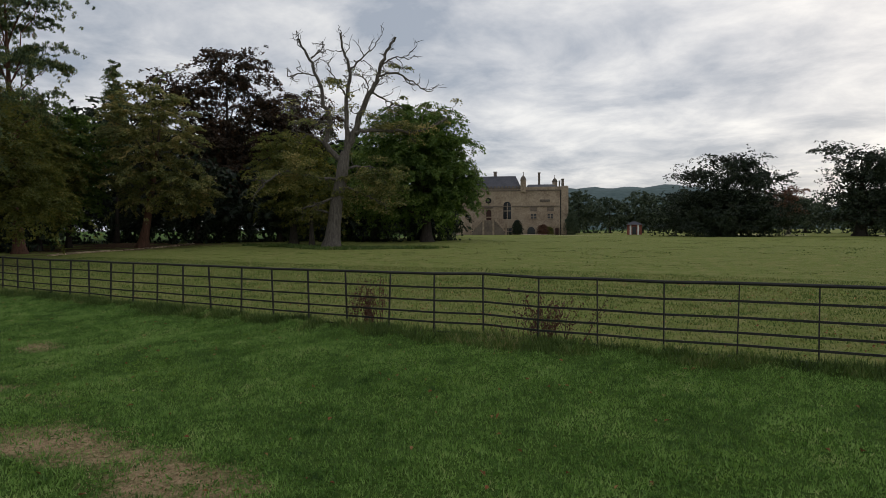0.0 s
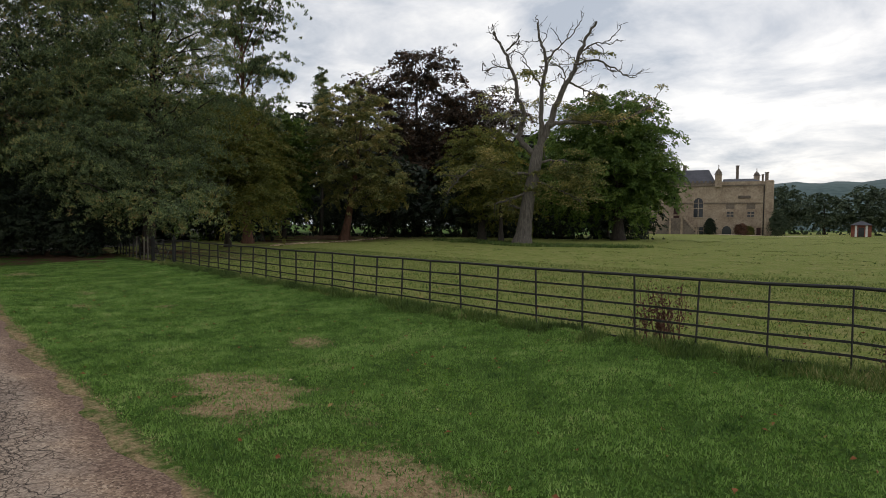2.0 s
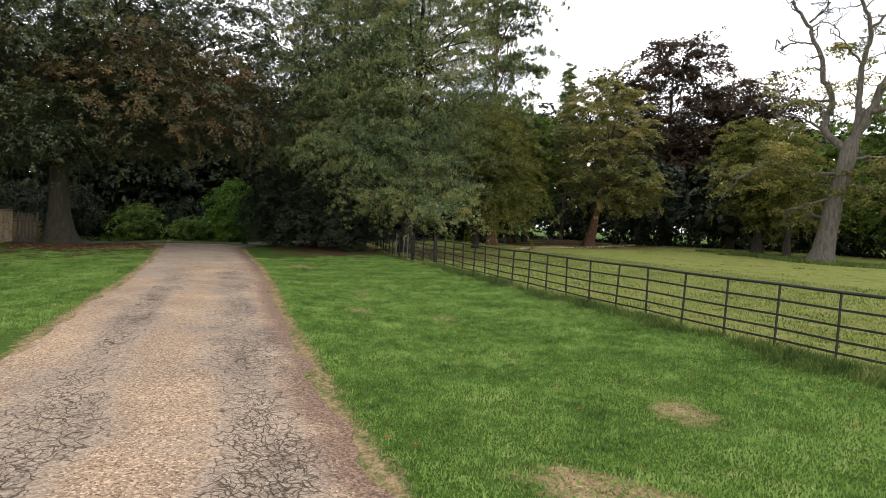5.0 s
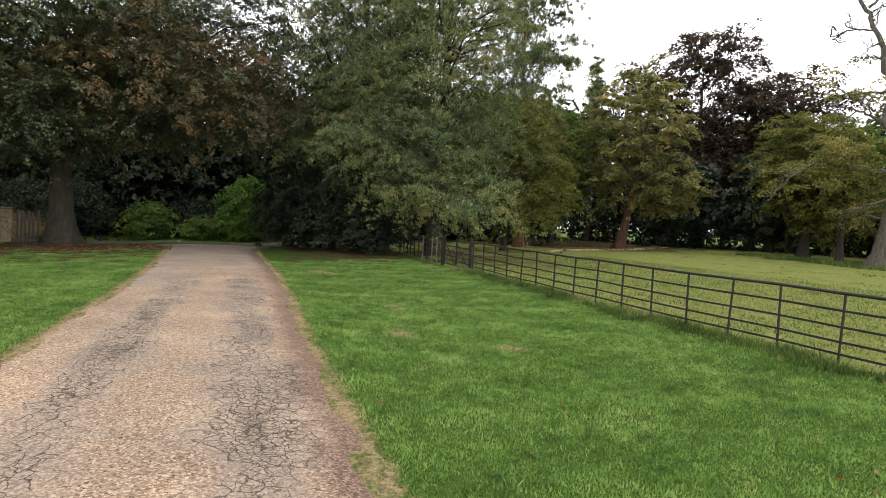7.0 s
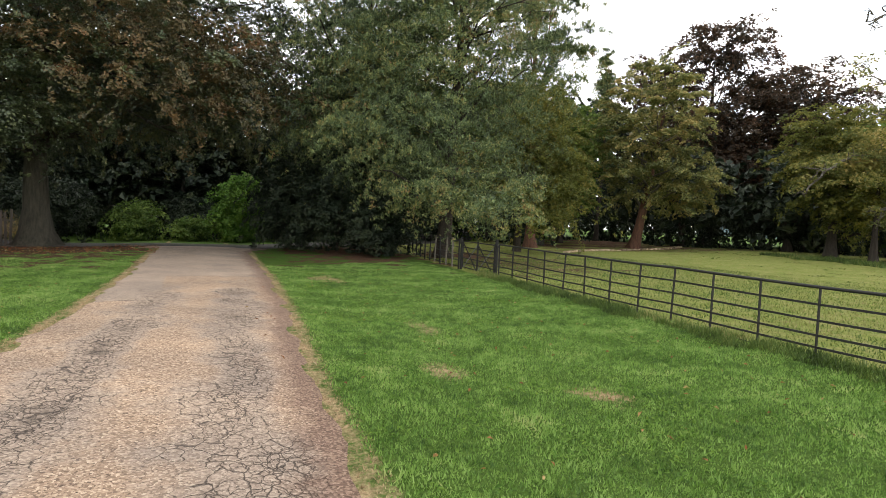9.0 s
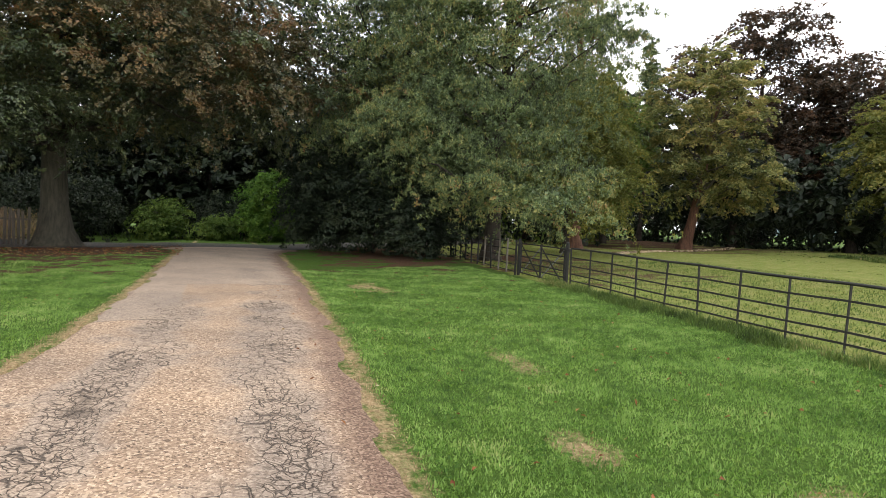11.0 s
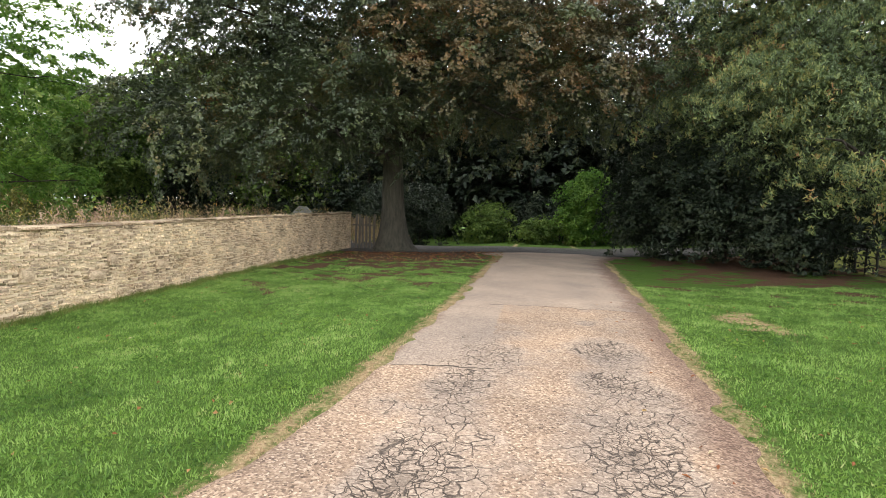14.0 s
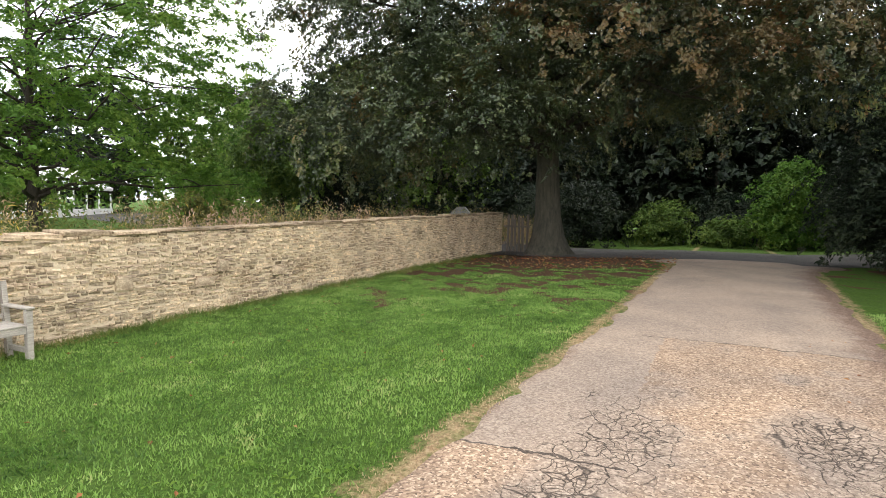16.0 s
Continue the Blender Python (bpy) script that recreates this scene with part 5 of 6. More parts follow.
        box(bm, -l / 2 + 0.006, l / 2 - 0.006, -0.46, 0.025 + rng.uniform(-0.02, 0.03), -0.06, rng.uniform(-0.02, 0.02), 0.016)
        for v in bm.verts:
            v.co += Vector((rng.uniform(-0.015, 0.015), rng.uniform(-0.025, 0.025), rng.uniform(-0.011, 0.011)))
        ob = part("coping_stone", bm, COPING, wall)
        ob.matrix_basis = pose(x + l / 2, wall_y(x + l / 2), wall_top(x + l / 2), rng.uniform(-1.5, 1.5), rng.uniform(-1.5, 1.5), 0.6)
        x += l
    # old boards closing the wall's end beside the beech
    boards = thing("board_screen", pose(-40.9, -6.2, gz(-40.9, -6.2)), "grey wooden palings between wall and beech trunk", "fence")
    for k in range(6):
        bm = box(bmesh.new(), -0.05, 0.05, -0.012, 0.012, -0.1, 1.5 + rng.uniform(-0.1, 0.1), 0.004)
        p = part("board", bm, WOOD_POST, boards)
        p.matrix_basis = pose(-0.02 * k, -0.35 + 0.16 * k, 0, 0, rng.uniform(-2, 2), 90)
    part("rail", bar(bmesh.new(), (0.04, -0.5, 1.1), (0.0, 0.6, 1.1), 0.03, 0.07), WOOD_POST, boards)


def build_bench():
    x0, yf, yb = -22.12, -5.74, -6.18
    z = gz(-21.2, -6.0)
    L = 1.5
    b = thing("garden_bench", pose(x0, 0, z), "weathered silver-grey slatted wooden bench against the wall", "bench")
    for xx in (0.0, L):
        part("leg", box(bmesh.new(), xx - 0.035, xx + 0.035, yf - 0.035, yf + 0.035, -0.04, 0.60, 0.006), WOOD_OLD, b)
        bm = bmesh.new()
        bar(bm, (xx, yb + 0.03, -0.04), (xx, yb - 0.0, 0.42), 0.06, 0.06)
        bar(bm, (xx, yb + 0.0, 0.40), (xx, yb - 0.06, 0.90), 0.06, 0.06)
        part("back_post", bm, WOOD_OLD, b)
        part("armrest", box(bmesh.new(), xx - 0.045, xx + 0.045, yb - 0.02, yf + 0.06, 0.605, 0.635, 0.008), WOOD_OLD, b)
        part("stretcher", box(bmesh.new(), xx - 0.02, xx + 0.02, yb + 0.05, yf - 0.036, 0.10, 0.16, 0.004), WOOD_OLD, b)
    part("seat_rail", box(bmesh.new(), 0.036, L - 0.036, yf - 0.02, yf + 0.02, 0.33, 0.41, 0.005), WOOD_OLD, b)
    for k in range(5):
        y = yf - 0.01 - k * 0.093
        part("seat_slat", box(bmesh.new(), 0.01 if k else 0.04, L - 0.01 if k else L - 0.04, y - 0.037, y + 0.037, 0.414, 0.434, 0.004), WOOD_OLD, b)
    part("top_rail", box(bmesh.new(), 0.035, L - 0.035, yb - 0.075, yb - 0.03, 0.80, 0.88, 0.006), WOOD_OLD, b)
    part("lower_back_rail", box(bmesh.new(), 0.035, L - 0.035, yb - 0.035, yb + 0.005, 0.47, 0.52, 0.005), WOOD_OLD, b)
    n = 13
    for k in range(n):
        x = 0.10 + (L - 0.2) * k / (n - 1)
        part("back_slat", bar(bmesh.new(), (x, yb - 0.015, 0.51), (x, yb - 0.05, 0.81), 0.05, 0.016), WOOD_OLD, b)


build_wall()
build_bench()


# ---- the manor across the field ----
def build_manor():
    base = Vector((-31.9, 126.0, gz(-31.9, 126.0) - 0.1))
    m = pose(*base, 0, 0, 180 + 18.8)           # local x runs to the viewer's left along the front, y towards the viewer
    h = thing("manor_house", m, "honey limestone manor house with gothic window, turrets and slate roof", "house")

    def pt(name, bm, mat, label="", parent=None):
        return part(name, bm, mat, parent or h, label)

    def win(u, z0, w, hh, lights=1, arched=False, name="window", glass=GLASS_DARK):
        bm = bmesh.new()
        if arched:
            pts = [(-w / 2, z0), (w / 2, z0)] + [(w / 2 * math.cos(a) * (1 if a < 9 else 1), z0 + hh - w * 0.7 + w * 0.7 * math.sin(a) ** 0.8) for a in [math.pi * k / 10 for k in range(11)]]
        else:
            pts = [(-w / 2, z0), (w / 2, z0), (w / 2, z0 + hh), (-w / 2, z0 + hh)]
        vs = [bm.verts.new((u + a, 0.03, z)) for a, z in pts]
        f = bm.faces.new(vs)
        r = bmesh.ops.extrude_face_region(bm, geom=[f])
        for v in r["geom"]:
            if isinstance(v, bmesh.types.BMVert):
                v.co.y += 0.03
        wn = pt(name, bm, glass)
        bm = bmesh.new()
        t = 0.16
        box(bm, u - w / 2 - t, u - w / 2, 0.02, 0.16, z0, z0 + (hh if not arched else hh - w * 0.6))
        box(bm, u + w / 2, u + w / 2 + t, 0.02, 0.16, z0, z0 + (hh if not arched else hh - w * 0.6))
        box(bm, u - w / 2 - t, u + w / 2 + t, 0.021, 0.2, z0 - 0.16, z0 - 0.002)
        if not arched:
            box(bm, u - w / 2 - t, u + w / 2 + t, 0.021, 0.17, z0 + hh + 0.002, z0 + hh + 0.16)
        else:
            for k in range(10):
                a, c = math.pi * k / 10, math.pi * (k + 1) / 10
                q = [(u + (w / 2 + 0.08) * math.cos(x), 0.1, z0 + hh - w * 0.7 + (w * 0.7 + 0.1) * math.sin(x) ** 0.8) for x in (a, c)]
                bar(bm, q[0], q[1], 0.14, 0.16)
        for k in range(1, lights):
            x = u - w / 2 + w * k / lights
            box(bm, x - 0.07, x + 0.07, 0.05, 0.13, z0, z0 + hh * (0.93 if arched else 1))
        if lights > 1:
            box(bm, u - w / 2, u + w / 2, 0.051, 0.12, z0 + hh * 0.45, z0 + hh * 0.45 + 0.14)
        pt("frame", bm, ASHLAR, "pale stone surround", wn)
        return wn

    # walls
    bm = bmesh.new()
    box(bm, 9.3, 30, -9, 0, 0, 10.2)
    pt("hall_wall", bm, ASHLAR)
    pt("wing_wall", box(bmesh.new(), 1.3, 9.298, -9, -0.25, 0, 10.2), ASHLAR)
    pt("corner_tower", box(bmesh.new(), 0, 1.55, -1.6, 0.15, 0, 10.9, 0.25), ASHLAR)
    pt("side_wall", box(bmesh.new(), 0.35, 1.298, -12, -1.61, 0, 9.8), ASHLAR_D)
    # string courses, parapets
    for z, hh in ((6.35, 0.18), (9.85, 0.22)):
        pt("string_course", box(bmesh.new(), 9.3, 30, 0.002, 0.16, z, z + hh), ASHLAR_D)
        pt("string_course", box(bmesh.new(), 1.56, 9.298, -0.248, -0.08, z, z + hh), ASHLAR_D)
    par = bmesh.new()
    box(par, 9.3, 30, -0.35, 0.05, 10.2, 10.6)
    for k in range(26):
        box(par, 9.5 + k * 0.8, 9.95 + k * 0.8, -0.34, 0.04, 10.6, 10.95)
    pt("parapet", par, ASHLAR_D)
    pt("parapet", box(bmesh.new(), 1.56, 9.298, -0.6, -0.22, 10.2, 10.75), ASHLAR)
    # roofs
    bm = bmesh.new()
    a = [bm.verts.new(c) for c in ((10.2, -0.3, 10.5), (30, -0.3, 10.5), (30, -9, 10.5), (10.2, -9, 10.5), (11.6, -4.6, 13.6), (30, -4.6, 13.6))]
    for f in ((0, 1, 5, 4), (2, 3, 4, 5), (3, 0, 4), (0, 3, 2, 1), (1, 2, 5)):
        bm.faces.new([a[i] for i in f])
    pt("roof", bm, SLATE, "grey slate roof")
    bm = bmesh.new()
    a = [bm.verts.new(c) for c in ((1.8, -0.7, 10.6), (9.2, -0.7, 10.6), (9.2, -8.9, 10.6), (1.8, -8.9, 10.6), (3.4, -3.5, 11.5), (8.8, -3.5, 11.5))]
    for f in ((0, 1, 5, 4), (2, 3, 4, 5), (3, 0, 4), (1, 2, 5), (0, 3, 2, 1)):
        bm.faces.new([a[i] for i in f])
    pt("roof", bm, SLATE, "low brown slate roof")

    def turret(u, y, z0, z1, r, dome):
        bm = bmesh.new()
        bmesh.ops.create_cone(bm, segments=8, radius1=r, radius2=r, depth=z1 - z0, cap_ends=True, matrix=Matrix.Translation((u, y, (z0 + z1) / 2)))
        tr = pt("turret", bm, ASHLAR)
        bm = bmesh.new()
        prof = [(1.25, 0), (1.25, 0.12), (1.0, 0.2), (0.95, 0.5), (0.7, 0.9), (0.3, 1.2), (0.12, 1.5), (0.1, 2.0), (0.2, 2.1), (0.02, 2.4)]
        rings = [[bm.verts.new((u + r * p * math.cos(k * math.pi / 4), y + r * p * math.sin(k * math.pi / 4), z1 + q * dome)) for k in range(8)] for p, q in prof]
        for A, B in zip(rings, rings[1:]):
            for k in range(8):
                bm.faces.new((A[k], A[(k + 1) % 8], B[(k + 1) % 8], B[k]))
        bm.faces.new(rings[0][::-1])
        pt("cupola", bm, ASHLAR_D, "stone cupola with finial", tr)

    turret(9.85, 0.1, 9.6, 12.2, 0.62, 0.8)
    turret(2.6, -6.5, 10.3, 12.3, 0.55, 0.65)
    for u, w, z1, y in ((6.2, 0.5, 14.3, -6.0), (0.9, 0.55, 12.7, -5.0), (1.6, 0.3, 12.3, -5.2), (16.3, 0.7, 14.6, -5.5)):
        bm = box(bmesh.new(), u - w / 2, u + w / 2, y - 0.4, y + 0.4, 9.5, z1)
        box(bm, u - w / 2 - 0.08, u + w / 2 + 0.08, y - 0.48, y + 0.48, z1 + 0.002, z1 + 0.14)
        pt("chimney", bm, ASHLAR_D)
    # hall front: rose window, great gothic window, door at the head of the steps
    bm = bmesh.new()
    for k in range(8):
        a = k * math.pi / 4
        bmesh.ops.create_cone(bm, segments=8, radius1=0.22, radius2=0.2, depth=0.06, cap_ends=True, matrix=Matrix.Translation((17.6 + 0.48 * math.cos(a), 0.035, 7.75 + 0.48 * math.sin(a))) @ Matrix.Rotation(math.pi / 2, 4, "X"))
    bmesh.ops.create_cone(bm, segments=8, radius1=0.2, radius2=0.2, depth=0.06, cap_ends=True, matrix=Matrix.Translation((17.6, 0.035, 7.75)) @ Matrix.Rotation(math.pi / 2, 4, "X"))
    pt("rose_window", bm, GLASS_DARK, "small dark rose window")
    win(13.4, 3.6, 1.75, 3.9, 2, True, "gothic_window")
    win(17.5, 3.4, 1.15, 2.35, 1, True, "door", DARK_DOOR)
    part("hood_mould", box(bmesh.new(), 16.5, 18.5, 0.17, 0.34, 6.05, 6.3), ASHLAR_D, h)
    for u in (3.9, 7.55):
        w = win(u, 3.7, 1.2, 1.0, 2)
        w.location.y = -0.25
        bm = box(bmesh.new(), u - 0.75, u + 0.75, -0.248, -0.2, 5.3, 6.3)
        pt("blind_panel", bm, ASHLAR_D)
    pt("plaque", box(bmesh.new(), 4.0, 6.2, -0.248, -0.05, 7.35, 7.9, 0.05), ASHLAR_D)
    w = win(8.1, 0.15, 1.7, 1.7, 1, True, "archway")
    w.location.y = -0.25
    w = win(2.45, 0.1, 0.75, 1.45, 1, False, "door", DARK_DOOR)
    w.location.y = -0.25
    pt("drainpipe", box(bmesh.new(), 1.62, 1.78, -0.248, -0.1, 0, 10, 0.02), IRON)
    # double stair with parapet
    bm = bmesh.new()
    for k in range(9):
        box(bm, 18.6 + k * 0.3, 18.9 + k * 0.3, 0.2, 1.9, 0, 3.3 - k * 0.34)
        box(bm, 16.1 - k * 0.3, 16.4 - k * 0.3, 0.2, 1.9, 0, 3.3 - k * 0.34)
    box(bm, 16.402, 18.598, 0.2, 1.9, 0, 3.32)
    st = pt("stair", bm, ASHLAR_D, "double flight of stone steps")
    bm = bmesh.new()
    bar(bm, (16.4, 1.95, 4.0), (13.7, 1.95, 0.9), 0.2, 0.25)
    bar(bm, (18.6, 1.95, 4.0), (21.3, 1.95, 0.9), 0.2, 0.25)
    bar(bm, (16.4, 1.95, 4.0), (18.6, 1.95, 4.0), 0.2, 0.25)
    for u, z in ((16.4, 4.3), (18.6, 4.3), (13.6, 2.9), (21.4, 2.9)):
        box(bm, u - 0.2, u + 0.2, 1.78, 2.18, 0, z)
    pt("balustrade", bm, ASHLAR, "", st)
    w = win(13.2, 0.1, 1.6, 1.5, 2, False, "cellar_window")
    shrubs = [(11.2, 1.0, 3.2), (5.6, 1.2, 2.4), (4.2, 0.8, 1.8), (-0.6, 1.4, 5.0)]
    for k, (u, r, hh) in enumerate(shrubs):
        p = m @ Vector((u, 1.3 + r * 0.4, 0))
        shrub("wall_shrub", p.x, p.y, r, hh, (LEAF_YEW_SHADE, LEAF_RUST, LEAF_OLIVE, LEAF_FAR)[k], "shrub against the manor wall", 140 + k, 26, 60, 0.26)


build_manor()


# ---- far side of the park ----
def build_kiosk():
    k = thing("kiosk", pose(-17.6, 123.7, gz(-17.6, 123.7), 0, 0, 8), "small red brick kiosk with white posts", "kiosk")
    part("wall", box(bmesh.new(), -1.45, 1.45, -1.2, 1.2, 0, 2.1), RED_BRICK, k)
    for x in (-0.75, 0.75):
        part("post", box(bmesh.new(), x - 0.16, x + 0.16, -1.3, -1.202, 0, 2.05), WHITE_PAINT, k)
    part("doorway", box(bmesh.new(), -0.4, 0.4, -1.26, -1.203, 0.1, 1.7), GLASS_DARK, k)
    bm = bmesh.new()
    bmesh.ops.create_cone(bm, segments=4, radius1=2.4, radius2=0.3, depth=0.7, cap_ends=True, matrix=Matrix.Translation((0, 0, 2.452)) @ Matrix.Rotation(math.pi / 4, 4, "Z"))
    part("roof", bm, SLATE, k)


build_kiosk()
CEDAR_ENV = [(-1.0, 0, 11.9, 3.4, 3.4, 0.9), (1.5, 0, 10.9, 5.4, 4.4, 1.2), (-3.4, 0, 9.4, 5.2, 4.6, 1.1), (3.0, 0, 8.6, 6.4, 6, 1.4), (-1, 0, 6.0, 9.0, 7, 1.3), (0, 0, 3.6, 11, 9, 2.4), (0, 0, 1.6, 11.5, 9, 1.4), (0, 0, 5, 8, 7, 4.5)]
tree("cedar_tree", -0.6, 100, 13.0, 0.7, CEDAR_ENV, 540, 1.3, 40, 0.36, LEAF_YEW_SHADE, BARK_DARK, "dark spreading cedar with layered boughs across the park", "tree", 150, 0.25, 22, zmin=0.2, droop=0.05, layer=0.55, bough=1.4, boughs=(2.0, 1.9, 22, 6, 0.5), skin=0.55, arch=0.22, hang=0.12, twigs=0.66)
tree("cedar_tree", 16.5, 99, 13.5, 0.7, [(-3, 0, 12.2, 3.2, 3, 0.6), (2, 0, 10.6, 6.0, 5, 1.0), (2, 0, 8.4, 7.5, 6, 1.1), (3, 0, 5.6, 9.5, 7, 1.8), (3, 0, 2.6, 9, 7, 1.6), (3, 0, 5, 7, 6, 4)], 380, 1.3, 44, 0.36, LEAF_YEW_SHADE, BARK_DARK, "dark open cedar with tiered crown across the park", "tree", 151, 0.25, 22, zmin=1.2, droop=0.05, layer=0.55, bough=1.4, boughs=(2.2, 1.8, 22, 6, 0.5), skin=0.5, arch=0.22, hang=0.12, twigs=0.66)
tree("bare_tree", 10.0, 128, 11, 0.3, [(0, 0, 6.0, 3.2, 3.2, 3.6)], 60, 1.0, 60, 0.4, LEAF_RUST, BARK_DEAD, "rust-brown autumn tree beyond the cedars", "tree", 152, 0.6, 22, core=0.0)
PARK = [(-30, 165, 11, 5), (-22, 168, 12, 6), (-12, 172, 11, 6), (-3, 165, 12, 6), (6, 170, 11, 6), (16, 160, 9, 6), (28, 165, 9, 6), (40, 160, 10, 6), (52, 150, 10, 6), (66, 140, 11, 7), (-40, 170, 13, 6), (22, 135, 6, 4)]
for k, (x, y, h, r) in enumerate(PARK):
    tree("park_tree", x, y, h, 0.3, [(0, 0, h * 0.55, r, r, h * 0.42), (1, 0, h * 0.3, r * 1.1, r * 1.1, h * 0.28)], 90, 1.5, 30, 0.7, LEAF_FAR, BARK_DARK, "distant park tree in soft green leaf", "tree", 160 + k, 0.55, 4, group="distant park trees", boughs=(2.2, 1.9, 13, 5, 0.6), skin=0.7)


def build_hill():
    xs = np.linspace(-700, 1400, 130)
    rows_ = []
    for f, z in ((0.0, 0.0), (0.35, 0.5), (0.7, 0.85), (1.0, 1.0), (1.4, 0.9)):
        top = 80 + 6 * np.sin(xs * 0.006) + 3.0 * np.sin(xs * 0.021 + 1) + 1.6 * np.sin(xs * 0.11) + 1.0 * np.sin(xs * 0.37)
        top = top * np.clip(1.0 - (xs + 80) / 260, 0.42, 1)
        rows_.append(np.stack([xs, 760 + 260 * f + 0 * xs, z * top], 1))
    V = np.vstack(rows_)
    n = len(xs)
    i = (np.arange(4)[:, None] * n + np.arange(n - 1)[None]).ravel()[:, None]
    # woodland green shifted to blue-grey: the distance haze is painted in
    mat = material("hazed_wooded_hillside", (0.05, 0.085, 0.085), (0.10, 0.145, 0.145), 0.012, 0.95, 0.0, 0.11)
    tagged(new("backdrop_hill", mesh_arrays("backdrop_hill", V, np.hstack([i, i + 1, i + 1 + n, i + n]), mat, True)), "wooded hill on the horizon, distance haze put into its colour", "hill", kind="structure")


build_hill()


# ---- garden behind the wall ----
def build_garden():
    rng = np.random.default_rng(200)
    g = thing("glasshouse", pose(-44, -42, gz(-44, -42), 0, 0, 28), "white-painted glasshouse at the back of the garden", "greenhouse")
    for k in range(9):
        part("post", box(bmesh.new(), -7 + k * 1.75 - 0.05, -7 + k * 1.75 + 0.05, -0.05, 0.05, 0, 2.1), WHITE_PAINT, g)
    part("plinth", box(bmesh.new(), -7.1, 7.1, -0.12, 0.12, 0, 0.6), WHITE_PAINT, g)
    part("eaves", box(bmesh.new(), -7.2, 7.2, -0.12, 0.12, 2.1, 2.3), WHITE_PAINT, g)
    bm = bmesh.new()
    a = [bm.verts.new(c) for c in ((-7.2, 0.15, 2.3), (7.2, 0.15, 2.3), (7.2, -3, 3.9), (-7.2, -3, 3.9), (-7.2, 0.15, 2.24), (7.2, 0.15, 2.24), (7.2, -3, 3.84), (-7.2, -3, 3.84))]
    for f in ((0, 1, 2, 3), (7, 6, 5, 4), (0, 4, 5, 1), (2, 6, 7, 3), (1, 5, 6, 2), (3, 7, 4, 0)):
        bm.faces.new([a[i] for i in f])
    part("roof", bm, WHITE_PAINT, g)
    for k in range(130):
        x, y = rng.uniform(-56, -22), -7.6 - 9 * rng.uniform(0, 1) ** 1.6
        h = rng.uniform(1.0, 1.6)
        n = 420
        c = np.array([[0, 0, h * 0.55]])
        p = rng.normal(size=(n, 3)) * np.array([0.35, 0.35, 0.26 * h]) + c
        p[:, 2] = np.clip(p[:, 2], 0.02, h * 1.15)
        V, Fq = leaf_quads(p, rng.normal(size=(n, 3)) + np.array([0, 0, 0.4]), 0.11, 0.026, rng, -1.2)
        t = thing("border_plant", Matrix.Translation((x, y, gz(x, y))), "clump of seed heads and late flowers in the garden border", "plant", "plants of the border")
        tagged(under(new("foliage", mesh_arrays("foliage", V, Fq, (STRAW, FLOWERS, FLOWERS, LEAF_OLIVE)[k % 4])), t), kind="stuff")



def build_plumes():
    """Feathery tan grasses and spent flower spikes in the border behind the wall."""
    rng = np.random.default_rng(210)
    for k in range(30):
        x, y = rng.uniform(-46, -25), rng.uniform(-9.6, -7.4)
        h = rng.uniform(1.0, 1.65)
        t = thing("plume_grass", Matrix.Translation((x, y, gz(x, y))), "feathery tan plume grass in the garden border", "plant", "grasses of the border")
        chunks, heads = [], []
        for _ in range(14):
            b = np.array([rng.normal() * 0.1, rng.normal() * 0.1, -0.02])
            e = b + np.array([rng.normal() * 0.28, rng.normal() * 0.28, h * rng.uniform(0.7, 1.05)])
            chunks.append(tube(limb_points(b, e, rng, 0, 0.04, 4), np.linspace(0.008, 0.004, 4), 4))
            q = rng.uniform(0.62, 1.05, 40)[:, None]
            heads.append(b + (e - b) * q + rng.normal(size=(40, 3)) * 0.045)
        tube_part("stem", chunks, STRAW, t)
        hp = np.vstack(heads)
        V, Fq = leaf_quads(hp, rng.normal(size=hp.shape), 0.10, 0.022, rng, -1.5)
        tagged(under(new("plume", mesh_arrays("plume", V, Fq, (PLUME, STRAW, PLUME)[k % 3])), t), kind="stuff")


build_garden()
build_plumes()
for k, (x, y, r, h, lm) in enumerate([(-24, -30, 3.2, 3.4, LEAF_GREEN), (-30, -33, 3.4, 3.6, LEAF_YEW_SHADE), (-37, -34, 3.2, 3.2, LEAF_GREEN), (-50, -33, 3.4, 3.6, LEAF_GREEN), (-60, -26, 3.2, 4.0, LEAF_YEW_SHADE), (-44, -28, 2.4, 2.2, LEAF_OLIVE), (-18, -28, 3.2, 3.4, LEAF_GREEN), (-60, -19, 2.4, 3.0, LEAF_YEW_SHADE)]):
    shrub("garden_shrub", x, y, r, h, lm, "leafy shrub in the garden behind the wall", 430 + k, 60, 80, 0.22)


def build_shed():
    s = thing("garden_shed", pose(-53.5, -14.3, gz(-53.5, -14.3), 0, 0, -70), "small pale grey garden shed with two dark windows", "shed")
    bm = box(bmesh.new(), -0.8, 0.8, -1.2, 0, 0, 1.5)
    a = [bm.verts.new(c) for c in ((-0.8, 0, 1.502), (0.8, 0, 1.502), (0.25, 0, 2.1), (-0.25, 0, 2.1), (-0.8, -1.2, 1.502), (0.8, -1.2, 1.502), (0.25, -1.2, 2.1), (-0.25, -1.2, 2.1))]
    for f in ((0, 1, 2, 3), (7, 6, 5, 4), (1, 5, 6, 2), (0, 3, 7, 4), (2, 6, 7, 3)):
        bm.faces.new([a[i] for i in f])
    part("body", bm, GALV, s)
    for x in (-0.35, 0.35):
        part("window", box(bmesh.new(), x - 0.14, x + 0.14, 0.002, 0.03, 1.15, 1.5), GLASS_DARK, s)


build_shed()


